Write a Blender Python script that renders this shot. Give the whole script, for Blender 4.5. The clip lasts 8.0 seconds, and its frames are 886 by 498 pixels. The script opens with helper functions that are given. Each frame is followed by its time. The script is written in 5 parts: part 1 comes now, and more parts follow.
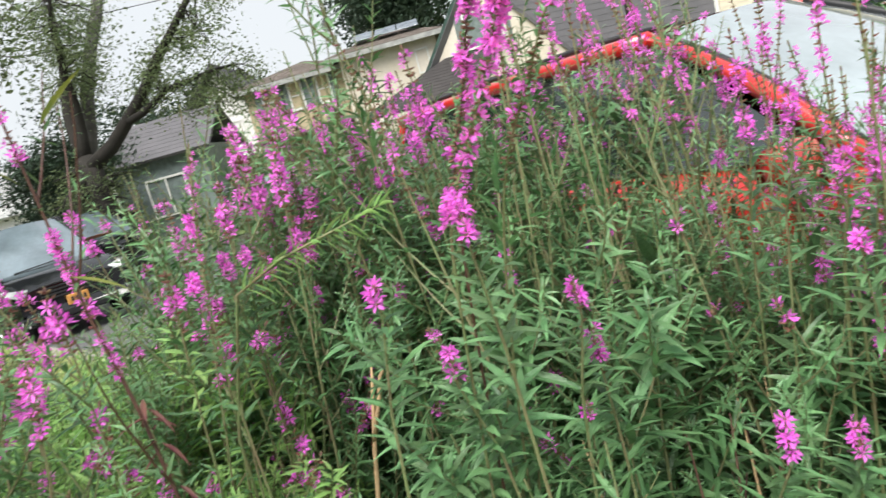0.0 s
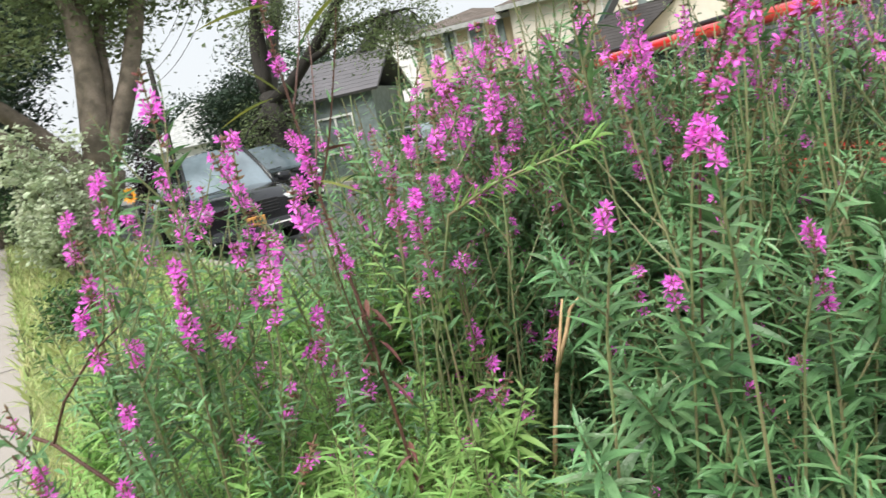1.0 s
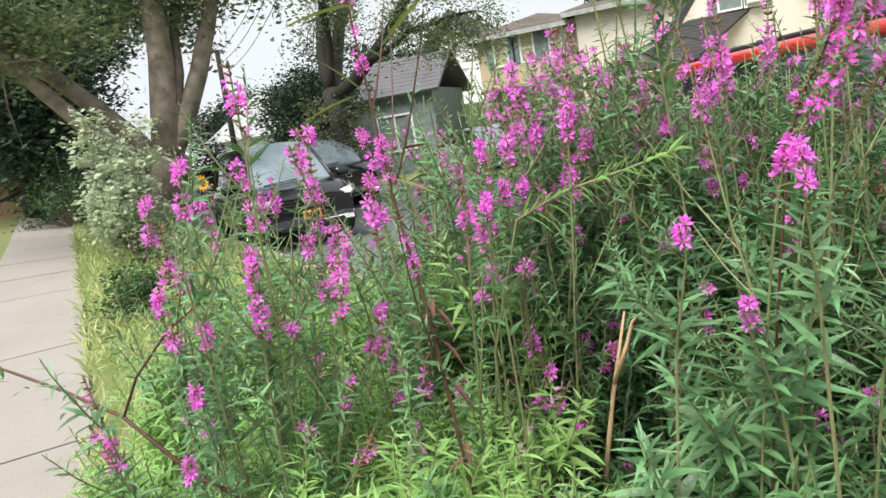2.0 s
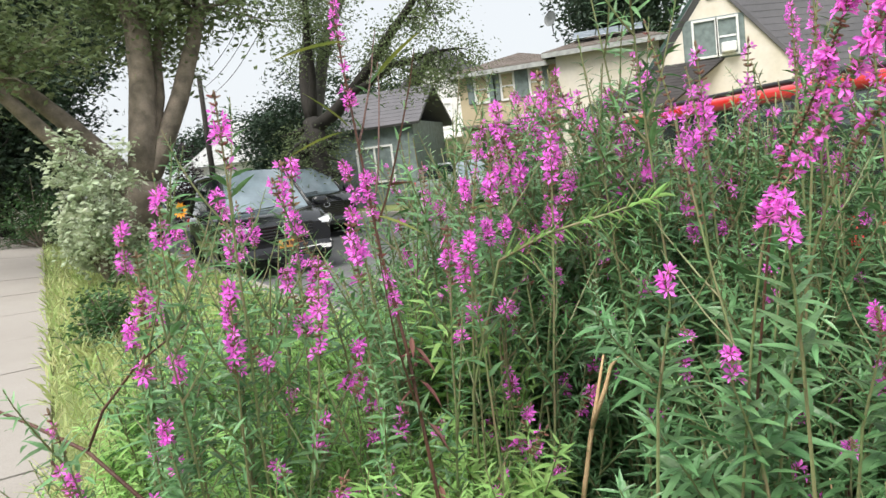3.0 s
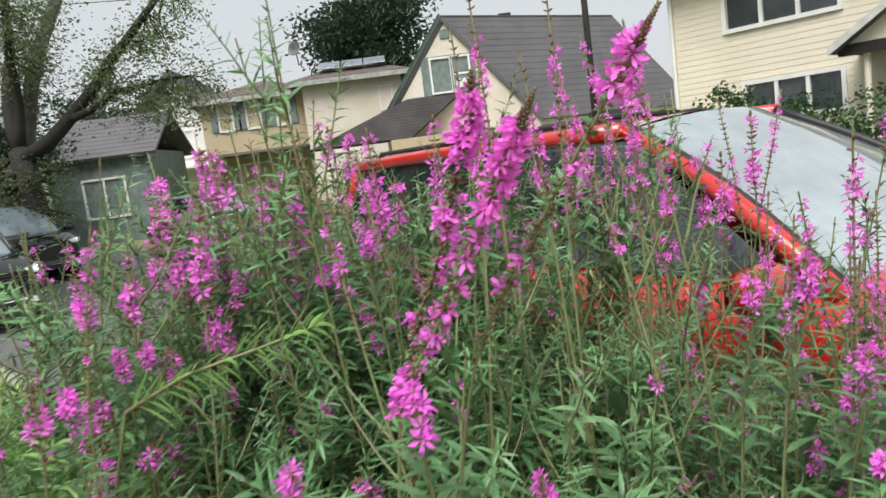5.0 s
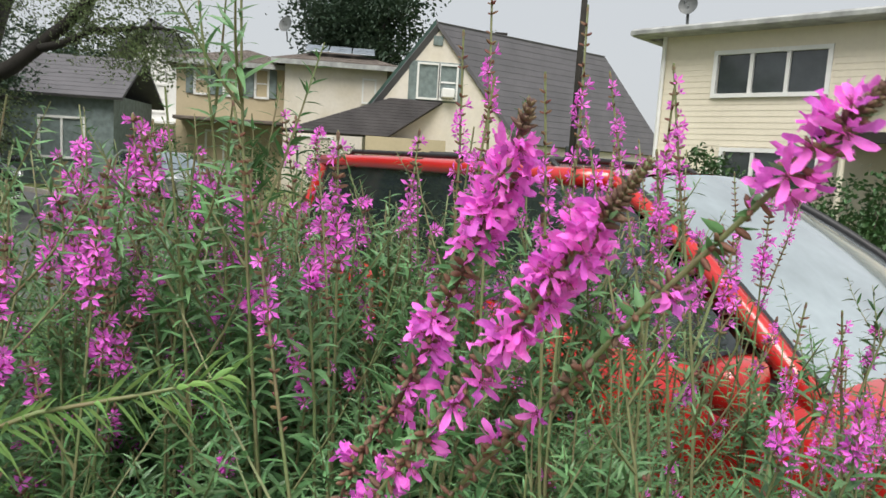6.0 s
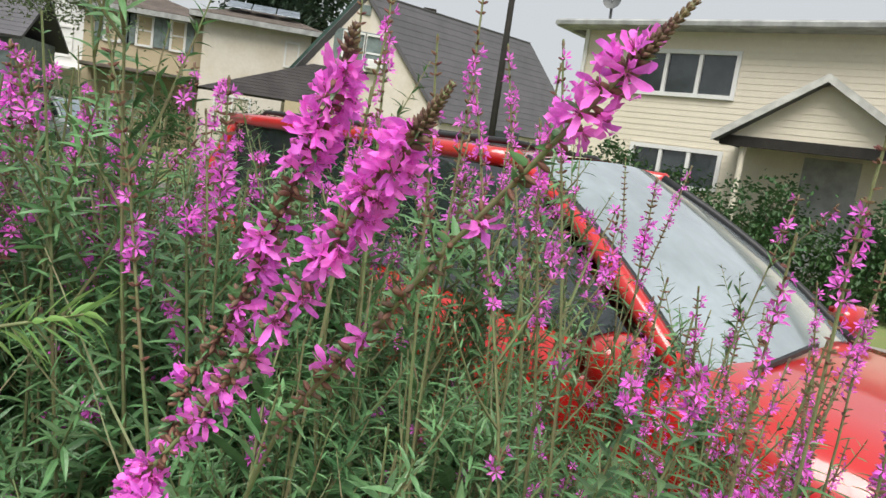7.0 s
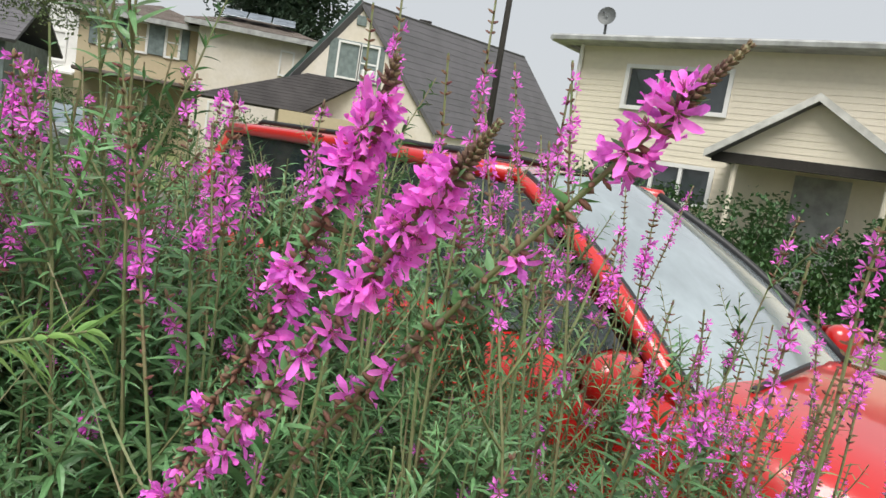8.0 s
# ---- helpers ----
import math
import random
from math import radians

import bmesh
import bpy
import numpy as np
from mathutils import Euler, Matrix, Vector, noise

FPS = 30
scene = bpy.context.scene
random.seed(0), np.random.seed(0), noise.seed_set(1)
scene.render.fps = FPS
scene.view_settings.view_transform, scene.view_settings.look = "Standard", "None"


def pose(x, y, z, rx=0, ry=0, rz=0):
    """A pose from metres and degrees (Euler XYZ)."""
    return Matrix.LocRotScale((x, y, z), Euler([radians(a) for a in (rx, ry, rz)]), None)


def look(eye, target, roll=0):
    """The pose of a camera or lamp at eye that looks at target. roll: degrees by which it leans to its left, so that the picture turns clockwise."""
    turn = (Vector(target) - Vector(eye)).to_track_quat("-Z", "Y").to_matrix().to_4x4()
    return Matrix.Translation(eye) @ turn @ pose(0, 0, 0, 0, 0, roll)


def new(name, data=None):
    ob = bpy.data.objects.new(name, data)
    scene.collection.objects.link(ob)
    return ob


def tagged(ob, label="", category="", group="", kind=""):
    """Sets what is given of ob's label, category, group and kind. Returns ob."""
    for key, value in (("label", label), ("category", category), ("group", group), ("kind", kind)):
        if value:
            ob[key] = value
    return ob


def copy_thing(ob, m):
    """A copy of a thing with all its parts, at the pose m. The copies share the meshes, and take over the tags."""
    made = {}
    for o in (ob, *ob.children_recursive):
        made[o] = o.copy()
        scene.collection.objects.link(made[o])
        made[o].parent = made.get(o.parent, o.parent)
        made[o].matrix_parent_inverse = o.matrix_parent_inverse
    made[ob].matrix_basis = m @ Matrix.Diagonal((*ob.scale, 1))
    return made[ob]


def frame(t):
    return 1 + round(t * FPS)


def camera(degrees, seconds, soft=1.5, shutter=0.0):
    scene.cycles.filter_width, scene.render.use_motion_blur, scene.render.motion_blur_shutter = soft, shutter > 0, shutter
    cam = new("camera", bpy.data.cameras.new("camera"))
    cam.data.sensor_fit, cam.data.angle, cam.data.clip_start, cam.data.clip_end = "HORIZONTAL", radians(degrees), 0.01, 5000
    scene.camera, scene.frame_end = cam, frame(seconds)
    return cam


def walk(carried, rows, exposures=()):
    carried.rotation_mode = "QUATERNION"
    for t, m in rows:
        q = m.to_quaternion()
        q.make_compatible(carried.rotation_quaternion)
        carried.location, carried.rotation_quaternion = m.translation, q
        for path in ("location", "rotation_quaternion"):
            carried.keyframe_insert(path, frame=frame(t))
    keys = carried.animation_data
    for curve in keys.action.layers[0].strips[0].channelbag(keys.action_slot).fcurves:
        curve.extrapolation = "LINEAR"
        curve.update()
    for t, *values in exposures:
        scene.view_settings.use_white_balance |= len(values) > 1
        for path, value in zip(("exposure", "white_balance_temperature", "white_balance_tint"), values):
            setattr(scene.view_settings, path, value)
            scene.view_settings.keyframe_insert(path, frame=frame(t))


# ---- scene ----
cam = camera(64.2, 8.0, soft=1.5, shutter=0.25)
PATH = [
    (0, (0.005, -0.033, 1.413), (-0.068, 1.939, 1.086), -15.3),
    (0.5, (-0.06, -0.061, 1.406), (-0.369, 1.887, 1.077), -13.8),
    (1, (-0.118, -0.09, 1.399), (-0.62, 1.813, 1.044), -12.2),
    (1.5, (-0.146, -0.098, 1.393), (-0.767, 1.766, 1.02), -10.7),
    (1.7, (-0.146, -0.107, 1.398), (-0.784, 1.755, 1.041), -10.1),
    (2.8, (-0.165, -0.101, 1.419), (-0.74, 1.797, 1.163), -6.9),
    (3, (-0.164, -0.098, 1.419), (-0.724, 1.807, 1.177), -7.1),
    (3.5, (-0.159, -0.093, 1.428), (-0.634, 1.837, 1.209), -8.6),
    (4, (-0.121, -0.053, 1.442), (-0.414, 1.912, 1.215), -10.3),
    (4.5, (-0.076, 0.043, 1.484), (-0.111, 2.023, 1.204), -10.3),
    (5, (0.014, 0.206, 1.542), (0.125, 2.187, 1.286), -7.5),
    (5.2, (0.043, 0.27, 1.544), (0.174, 2.254, 1.321), -6.6),
    (6.3, (0.006, 0.494, 1.585), (0.313, 2.454, 1.333), 6.8),
    (6.5, (0.019, 0.486, 1.573), (0.38, 2.435, 1.312), 7.7),
    (7, (0.06, 0.445, 1.557), (0.54, 2.366, 1.275), 8.3),
    (7.5, (0.048, 0.459, 1.565), (0.554, 2.376, 1.297), 8.6),
    (8, (0.038, 0.459, 1.565), (0.539, 2.379, 1.317), 9.3),
]
EXPOSURES = [(0, 0.57), (1.5, 0.63), (3.5, 0.56), (4.5, 0.42), (5, 0.24), (6.5, 0.1), (8, 0.13)]
walk(cam, [(t, look(eye, target, roll)) for t, eye, target, roll in PATH], EXPOSURES)

# ---- light ----
world = bpy.data.worlds.new("overcast_sky")
scene.world = world
world.use_nodes = True
wn = world.node_tree.nodes
wl = world.node_tree.links
wn.clear()
sky = wn.new("ShaderNodeTexSky")
sky.sky_type = "NISHITA"
sky.sun_disc = False
sky.sun_elevation = radians(55)
sky.sun_rotation = radians(200)
sky.dust_density = 4.0
veil = wn.new("ShaderNodeMix")
veil.data_type = "RGBA"
veil.inputs[0].default_value = 0.86
veil.inputs[7].default_value = (7.6, 7.9, 8.15, 1)
back = wn.new("ShaderNodeBackground")
back.inputs["Strength"].default_value = 0.086
wout = wn.new("ShaderNodeOutputWorld")
wl.new(sky.outputs[0], veil.inputs[6])
wl.new(veil.outputs[2], back.inputs[0])
wl.new(back.outputs[0], wout.inputs[0])
sun_data = bpy.data.lights.new("sun", "SUN")
sun_data.energy = 3.8
sun_data.angle = radians(40)
sun_data.color = (1.0, 0.97, 0.92)
sun = new("sun", sun_data)
sun.matrix_world = look((0, 0, 40), (10, 24, 0))


# ---- materials ----
def material(name, colour, rough=0.6, vary=0.25, scale=12.0, bump=0.2, metal=0.0, second=None, island=0.0, leafy=0.0,
             transmit=0.0, coat=0.0, spec=0.5, fine=0.0):
    """A surface with coarse and fine variation; island and object variation shift its brightness."""
    m = bpy.data.materials.new(name)
    m.use_nodes = True
    n, l = m.node_tree.nodes, m.node_tree.links
    b = n["Principled BSDF"]
    b.inputs["Roughness"].default_value = rough
    b.inputs["Metallic"].default_value = metal
    b.inputs["Specular IOR Level"].default_value = spec
    b.inputs["Coat Weight"].default_value = coat
    b.inputs["Coat Roughness"].default_value = 0.05
    b.inputs["Transmission Weight"].default_value = transmit
    co = n.new("ShaderNodeTexCoord")
    big = n.new("ShaderNodeTexNoise")
    big.inputs["Scale"].default_value = scale
    big.inputs["Detail"].default_value = 5
    small = n.new("ShaderNodeTexNoise")
    small.inputs["Scale"].default_value = fine or scale * 9
    small.inputs["Detail"].default_value = 3
    l.new(co.outputs["Object"], big.inputs["Vector"])
    l.new(co.outputs["Object"], small.inputs["Vector"])
    mix = n.new("ShaderNodeMix")
    mix.data_type = "RGBA"
    c2 = second or tuple(c * 0.6 for c in colour)
    mix.inputs[6].default_value = (*colour, 1)
    mix.inputs[7].default_value = (*c2, 1)
    ramp = n.new("ShaderNodeMapRange")
    ramp.inputs["From Min"].default_value = 0.35
    ramp.inputs["From Max"].default_value = 0.68
    l.new(big.outputs["Fac"], ramp.inputs["Value"])
    l.new(ramp.outputs["Result"], mix.inputs[0])
    hsv = n.new("ShaderNodeHueSaturation")
    l.new(mix.outputs[2], hsv.inputs["Color"])
    val = n.new("ShaderNodeMath")
    val.operation = "MULTIPLY_ADD"
    val.inputs[1].default_value = vary
    val.inputs[2].default_value = 1.0 - vary / 2
    l.new(small.outputs["Fac"], val.inputs[0])
    last = val
    if island:
        geo = n.new("ShaderNodeNewGeometry")
        add = n.new("ShaderNodeMath")
        add.operation = "MULTIPLY_ADD"
        add.inputs[1].default_value = island
        l.new(geo.outputs["Random Per Island"], add.inputs[0])
        l.new(val.outputs[0], add.inputs[2])
        hue = n.new("ShaderNodeMapRange")
        hue.inputs["To Min"].default_value = 0.485
        hue.inputs["To Max"].default_value = 0.515
        l.new(geo.outputs["Random Per Island"], hue.inputs["Value"])
        l.new(hue.outputs["Result"], hsv.inputs["Hue"])
        last = add
    l.new(last.outputs[0], hsv.inputs["Value"])
    l.new(hsv.outputs["Color"], b.inputs["Base Color"])
    if bump:
        bp = n.new("ShaderNodeBump")
        bp.inputs["Strength"].default_value = bump
        bp.inputs["Distance"].default_value = 0.01
        l.new(small.outputs["Fac"], bp.inputs["Height"])
        l.new(bp.outputs["Normal"], b.inputs["Normal"])
    if leafy:
        tr = n.new("ShaderNodeBsdfTranslucent")
        l.new(hsv.outputs["Color"], tr.inputs["Color"])
        ms = n.new("ShaderNodeMixShader")
        ms.inputs[0].default_value = leafy
        l.new(b.outputs[0], ms.inputs[1])
        l.new(tr.outputs[0], ms.inputs[2])
        l.new(ms.outputs[0], n["Material Output"].inputs["Surface"])
    return m


M = {}
M["leaf"] = material("loosestrife_leaf", (0.125, 0.238, 0.10), 0.36, 0.6, 9, 0.3, second=(0.045, 0.105, 0.042), island=0.85, leafy=0.2)
M["leaf_bright"] = material("fresh_leaf", (0.30, 0.46, 0.15), 0.5, 0.4, 6, 0.1, second=(0.22, 0.38, 0.12), island=0.5, leafy=0.4)
M["leaf_olive"] = material("olive_leaf", (0.19, 0.20, 0.035), 0.5, 0.4, 20, 0.1, second=(0.12, 0.16, 0.04), island=0.3, leafy=0.3)
M["leaf_red"] = material("withered_red_leaf", (0.085, 0.022, 0.026), 0.6, 0.5, 30, 0.2, second=(0.12, 0.05, 0.035), island=0.5, leafy=0.1)
M["stem"] = material("green_stem", (0.17, 0.22, 0.09), 0.6, 0.4, 15, 0.2, second=(0.20, 0.16, 0.09))
M["stem_brown"] = material("red_brown_stem", (0.11, 0.045, 0.03), 0.6, 0.4, 20, 0.3, second=(0.07, 0.03, 0.025))
M["stem_dry"] = material("dry_stalk", (0.72, 0.50, 0.29), 0.8, 0.3, 20, 0.3, second=(0.58, 0.38, 0.21))
M["petal"] = material("magenta_petal", (0.86, 0.23, 0.77), 0.55, 0.4, 60, 0.2, second=(0.70, 0.10, 0.62), island=0.5, leafy=0.4)
M["calyx"] = material("brown_calyx", (0.17, 0.055, 0.05), 0.7, 0.5, 60, 0.2, second=(0.12, 0.10, 0.045), island=0.5)
M["bud"] = material("downy_bud", (0.13, 0.07, 0.06), 0.85, 0.5, 80, 0.3, second=(0.15, 0.11, 0.06), island=0.6)
M["eye"] = material("magenta_stamen", (0.50, 0.10, 0.30), 0.6)
M["grass"] = material("grass_blade", (0.28, 0.38, 0.13), 0.55, 0.4, 3, 0.1, second=(0.40, 0.40, 0.19), island=0.5, leafy=0.3)
M["ground"] = material("lawn_soil", (0.16, 0.22, 0.07), 0.95, 0.6, 1.3, 0.8, second=(0.20, 0.19, 0.08), fine=60)
M["litter"] = material("brown_leaf_litter", (0.09, 0.06, 0.035), 0.95, 0.6, 5, 0.8, second=(0.05, 0.04, 0.025))
M["asphalt"] = material("asphalt", (0.13, 0.13, 0.135), 0.9, 0.5, 0.8, 0.5, second=(0.10, 0.10, 0.10), fine=150)
M["concrete"] = material("concrete_slab", (0.31, 0.285, 0.26), 0.9, 0.4, 1.3, 0.4, second=(0.28, 0.255, 0.23), fine=90)
M["red"] = material("red_car_paint", (0.54, 0.014, 0.014), 0.28, 0.06, 3, 0.0, coat=1.0, second=(0.49, 0.012, 0.012))
M["black"] = material("black_car_paint", (0.010, 0.011, 0.014), 0.12, 0.1, 3, 0.0, coat=0.6)
M["silver"] = material("silver_car_paint", (0.42, 0.45, 0.46), 0.35, 0.08, 3, 0.0, metal=0.5, coat=0.6, second=(0.40, 0.43, 0.44))
M["rubber"] = material("black_rubber", (0.018, 0.018, 0.018), 0.8, 0.4, 20, 0.3)
M["trim"] = material("black_plastic_trim", (0.02, 0.02, 0.022), 0.5, 0.3, 20, 0.1)
M["chrome"] = material("chrome", (0.75, 0.75, 0.76), 0.15, 0.1, 10, 0.0, metal=1.0)
M["glass"] = material("tinted_car_glass", (0.02, 0.028, 0.03), 0.03, 0.05, 3, 0.0, spec=0.9, coat=1.0)
# stand-in for a screen that mirrors the sky; the paleness is only colour
M["sky_pale"] = material("sky_reflection_pale", (0.72, 0.76, 0.78), 0.35, 0.15, 5, 0.1, second=(0.62, 0.68, 0.70))
M["lens"] = material("headlamp_lens", (0.50, 0.52, 0.53), 0.12, 0.1, 10, 0.0, spec=0.8, coat=1.0)
M["amber"] = material("orange_plate", (0.75, 0.36, 0.09), 0.5, 0.2, 20, 0.1)
M["pane"] = material("window_pane", (0.05, 0.06, 0.065), 0.05, 0.2, 2, 0.0, spec=0.8)
M["curtain"] = material("window_with_blind", (0.30, 0.35, 0.36), 0.25, 0.2, 2, 0.0, spec=0.8)
M["white"] = material("white_paint", (0.76, 0.76, 0.74), 0.6, 0.12, 3, 0.1, second=(0.70, 0.70, 0.68))
M["grey_trim"] = material("grey_green_trim", (0.19, 0.24, 0.235), 0.6, 0.2, 5, 0.1)
M["green_trim"] = material("dark_green_trim", (0.03, 0.075, 0.06), 0.6, 0.2, 5, 0.1)
M["siding"] = material("beige_siding", (0.74, 0.68, 0.55), 0.7, 0.12, 1.2, 0.1, second=(0.69, 0.63, 0.51))
M["cream"] = material("cream_stucco", (0.69, 0.64, 0.57), 0.9, 0.18, 1.0, 0.3, second=(0.62, 0.56, 0.46))
M["tan"] = material("tan_stucco", (0.50, 0.42, 0.28), 0.9, 0.15, 1.0, 0.3, second=(0.45, 0.38, 0.25))
M["roof"] = material("grey_shingle_roof", (0.125, 0.12, 0.13), 0.9, 0.4, 1.5, 0.5, second=(0.10, 0.098, 0.105), fine=30)
M["roof_brown"] = material("brown_shingle_roof", (0.17, 0.14, 0.12), 0.9, 0.4, 1.5, 0.5, fine=30)
M["roof_dark"] = material("dark_shingle_roof", (0.055, 0.05, 0.05), 0.9, 0.4, 1.5, 0.5, fine=30)
M["gutter"] = material("grey_gutter", (0.42, 0.43, 0.42), 0.6, 0.15, 4, 0.1)
M["gutter_pale"] = material("pale_grey_trim", (0.62, 0.62, 0.58), 0.6, 0.15, 4, 0.1)
M["panel"] = material("solar_panel", (0.35, 0.40, 0.46), 0.15, 0.2, 3, 0.0, spec=0.8)
M["dish"] = material("grey_dish", (0.13, 0.14, 0.14), 0.5, 0.2, 5, 0.1)
M["brick"] = material("tan_brick", (0.50, 0.36, 0.23), 0.9, 0.4, 4, 0.4, second=(0.42, 0.29, 0.19))
M["bark"] = material("grey_brown_bark", (0.25, 0.205, 0.165), 0.95, 0.6, 4, 1.0, second=(0.10, 0.085, 0.065), fine=40)
M["bark_grey"] = material("grey_bark", (0.10, 0.095, 0.09), 0.95, 0.6, 4, 1.0, fine=40)
M["bark_dark"] = material("dark_bark", (0.035, 0.031, 0.027), 0.95, 0.6, 4, 1.0, second=(0.022, 0.02, 0.017), fine=40)
M["tree_leaf"] = material("tree_leaf", (0.17, 0.215, 0.10), 0.5, 0.4, 2, 0.0, second=(0.09, 0.125, 0.06), island=0.6, leafy=0.35)
M["tree_dark"] = material("dark_tree_leaf", (0.035, 0.065, 0.035), 0.55, 0.4, 2, 0.0, second=(0.025, 0.045, 0.028), island=0.4, leafy=0.15)
M["varieg"] = material("variegated_leaf", (0.46, 0.50, 0.37), 0.6, 0.4, 3, 0.0, second=(0.27, 0.34, 0.20), island=0.5, leafy=0.2)
M["purple_leaf"] = material("purple_leaf", (0.035, 0.016, 0.024), 0.6, 0.4, 3, 0.0, island=0.4)
M["conifer"] = material("conifer_leaf", (0.03, 0.07, 0.025), 0.7, 0.4, 3, 0.0, island=0.4)
M["hedge"] = material("hedge_leaf", (0.055, 0.12, 0.035), 0.55, 0.4, 3, 0.0, second=(0.03, 0.07, 0.025), island=0.5, leafy=0.15)
M["orange"] = material("orange_petal", (0.85, 0.22, 0.02), 0.5, 0.3, 30, 0.1, second=(0.8, 0.4, 0.03), leafy=0.2)
M["wire"] = material("black_cable", (0.02, 0.02, 0.02), 0.6)

RNG = random.Random(7)
U = Vector((-0.7071, 0.7071, 0))   # along the street
Q = Vector((0.7071, 0.7071, 0))    # across it, towards the houses


def lift(x, y):
    """The ground's height: it climbs gently along the pavement."""
    s, p = (-x + y) * 0.7071, (x + y) * 0.7071
    k = min(max((1.8 - p) / 3.0, 0), 1)
    k = k * k * (3 - 2 * k)
    return k * 0.075 * max(0.0, min(s, 40) - 8.0)


def at_street(s, p, z=0.0):
    v = U * s + Q * p
    return Vector((v.x, v.y, z + lift(v.x, v.y)))


# ---- mesh building ----
class Build:
    """Collects faces with material slots, and makes one mesh of them."""

    def __init__(self):
        self.v, self.f, self.m = [], [], []

    def add(self, verts, faces, slot=0):
        k = len(self.v)
        self.v += [tuple(p) for p in verts]
        self.f += [tuple(i + k for i in f) for f in faces]
        self.m += [slot] * len(faces)
        return self

    def box(self, a, b, slot=0, m=None, bevel=0.0):
        (x0, y0, z0), (x1, y1, z1) = a, b
        if bevel:
            e = min(bevel, (x1 - x0) / 3, (y1 - y0) / 3, (z1 - z0) / 3)
            pts, idx = [], {}
            for sx in (0, 1):
                for sy in (0, 1):
                    for sz in (0, 1):
                        c = ((x0, x1)[sx], (y0, y1)[sy], (z0, z1)[sz])
                        for ax in range(3):
                            p = [c[0] + (e, -e)[sx], c[1] + (e, -e)[sy], c[2] + (e, -e)[sz]]
                            p[ax] = c[ax]
                            idx[sx, sy, sz, ax] = len(pts)
                            pts.append(Vector(p))
            faces = []
            for ax in range(3):
                o1, o2 = [i for i in range(3) if i != ax]
                for side in (0, 1):
                    ring = []
                    for q1, q2 in ((0, 0), (1, 0), (1, 1), (0, 1)):
                        key = [0, 0, 0]
                        key[ax], key[o1], key[o2] = side, q1, q2
                        ring.append(idx[(*key, ax)])
                    faces.append(ring)
            for ax in range(3):
                o1, o2 = [i for i in range(3) if i != ax]
                for q1 in (0, 1):
                    for q2 in (0, 1):
                        k0, k1 = [0, 0, 0], [0, 0, 0]
                        k0[o1], k0[o2], k1[o1], k1[o2] = q1, q2, q1, q2
                        k1[ax] = 1
                        faces.append([idx[(*k0, o1)], idx[(*k1, o1)], idx[(*k1, o2)], idx[(*k0, o2)]])
            for sx in (0, 1):
                for sy in (0, 1):
                    for sz in (0, 1):
                        faces.append([idx[sx, sy, sz, i] for i in range(3)])
        else:
            pts = [Vector((x, y, z)) for x in (x0, x1) for y in (y0, y1) for z in (z0, z1)]
            faces = [(0, 1, 3, 2), (4, 6, 7, 5), (0, 4, 5, 1), (2, 3, 7, 6), (0, 2, 6, 4), (1, 5, 7, 3)]
        if m is not None:
            pts = [m @ p for p in pts]
        return self.add(pts, faces, slot)

    def tube(self, path, radii, sides=5, slot=0):
        path = [Vector(p) for p in path]
        rings = []
        side = None
        for i, p in enumerate(path):
            d = (path[min(i + 1, len(path) - 1)] - path[max(i - 1, 0)]).normalized()
            side = (side - d * side.dot(d)).normalized() if side is not None and (side - d * side.dot(d)).length > 1e-4 else d.orthogonal().normalized()
            up = d.cross(side)
            r = radii[i] if isinstance(radii, (list, tuple)) else radii
            rings += [p + (side * math.cos(a) + up * math.sin(a)) * r for a in (2 * math.pi * k / sides for k in range(sides))]
        faces = []
        for i in range(len(path) - 1):
            for k in range(sides):
                j = (k + 1) % sides
                faces.append((i * sides + k, i * sides + j, (i + 1) * sides + j, (i + 1) * sides + k))
        faces.append(tuple(range(sides))[::-1])
        faces.append(tuple((len(path) - 1) * sides + k for k in range(sides)))
        return self.add(rings, faces, slot)

    def blade(self, root, way, up, length, width, droop=0.3, slot=0, fold=0.25, steps=4, twist=0.0):
        """A lance-shaped leaf with a folded midrib that arches over."""
        way = way.normalized()
        up = (up - way * up.dot(way)).normalized()
        across = way.cross(up)
        verts, faces = [root], []
        p, d = Vector(root), way.copy()
        for i in range(1, steps + 1):
            t = i / steps
            d = (d - Vector((0, 0, 1)) * droop / steps).normalized()
            p = p + d * (length / steps)
            n = across.cross(d)
            if i < steps:
                w = width * 0.5 * (math.sin(math.pi * min(1, t * 0.92 + 0.08) ** 0.75)) * 1.05
                a = across * math.cos(twist * t) + n * math.sin(twist * t)
                verts += [p - a * w + n * w * fold, p, p + a * w + n * w * fold]
            else:
                verts.append(p)
        faces += [(0, 1, 2), (0, 2, 3)]
        for i in range(steps - 2):
            a, b = 1 + i * 3, 4 + i * 3
            faces += [(a, b, b + 1, a + 1), (a + 1, b + 1, b + 2, a + 2)]
        a, e = 1 + (steps - 2) * 3, len(verts) - 1
        faces += [(a, e, a + 1), (a + 1, e, a + 2)]
        return self.add(verts, faces, slot)

    def grid(self, points, slot=0):
        """Rows of points of one length."""
        w = len(points[0])
        faces = [(i * w + j, i * w + j + 1, (i + 1) * w + j + 1, (i + 1) * w + j) for i in range(len(points) - 1) for j in range(w - 1)]
        return self.add([p for row in points for p in row], faces, slot)

    def mesh(self, name, mats, smooth=False):
        me = bpy.data.meshes.new(name)
        me.from_pydata(self.v, [], self.f)
        for mt in mats:
            me.materials.append(mt)
        me.polygons.foreach_set("material_index", self.m)
        if smooth:
            me.polygons.foreach_set("use_smooth", [True] * len(self.f))
        me.update()
        return me


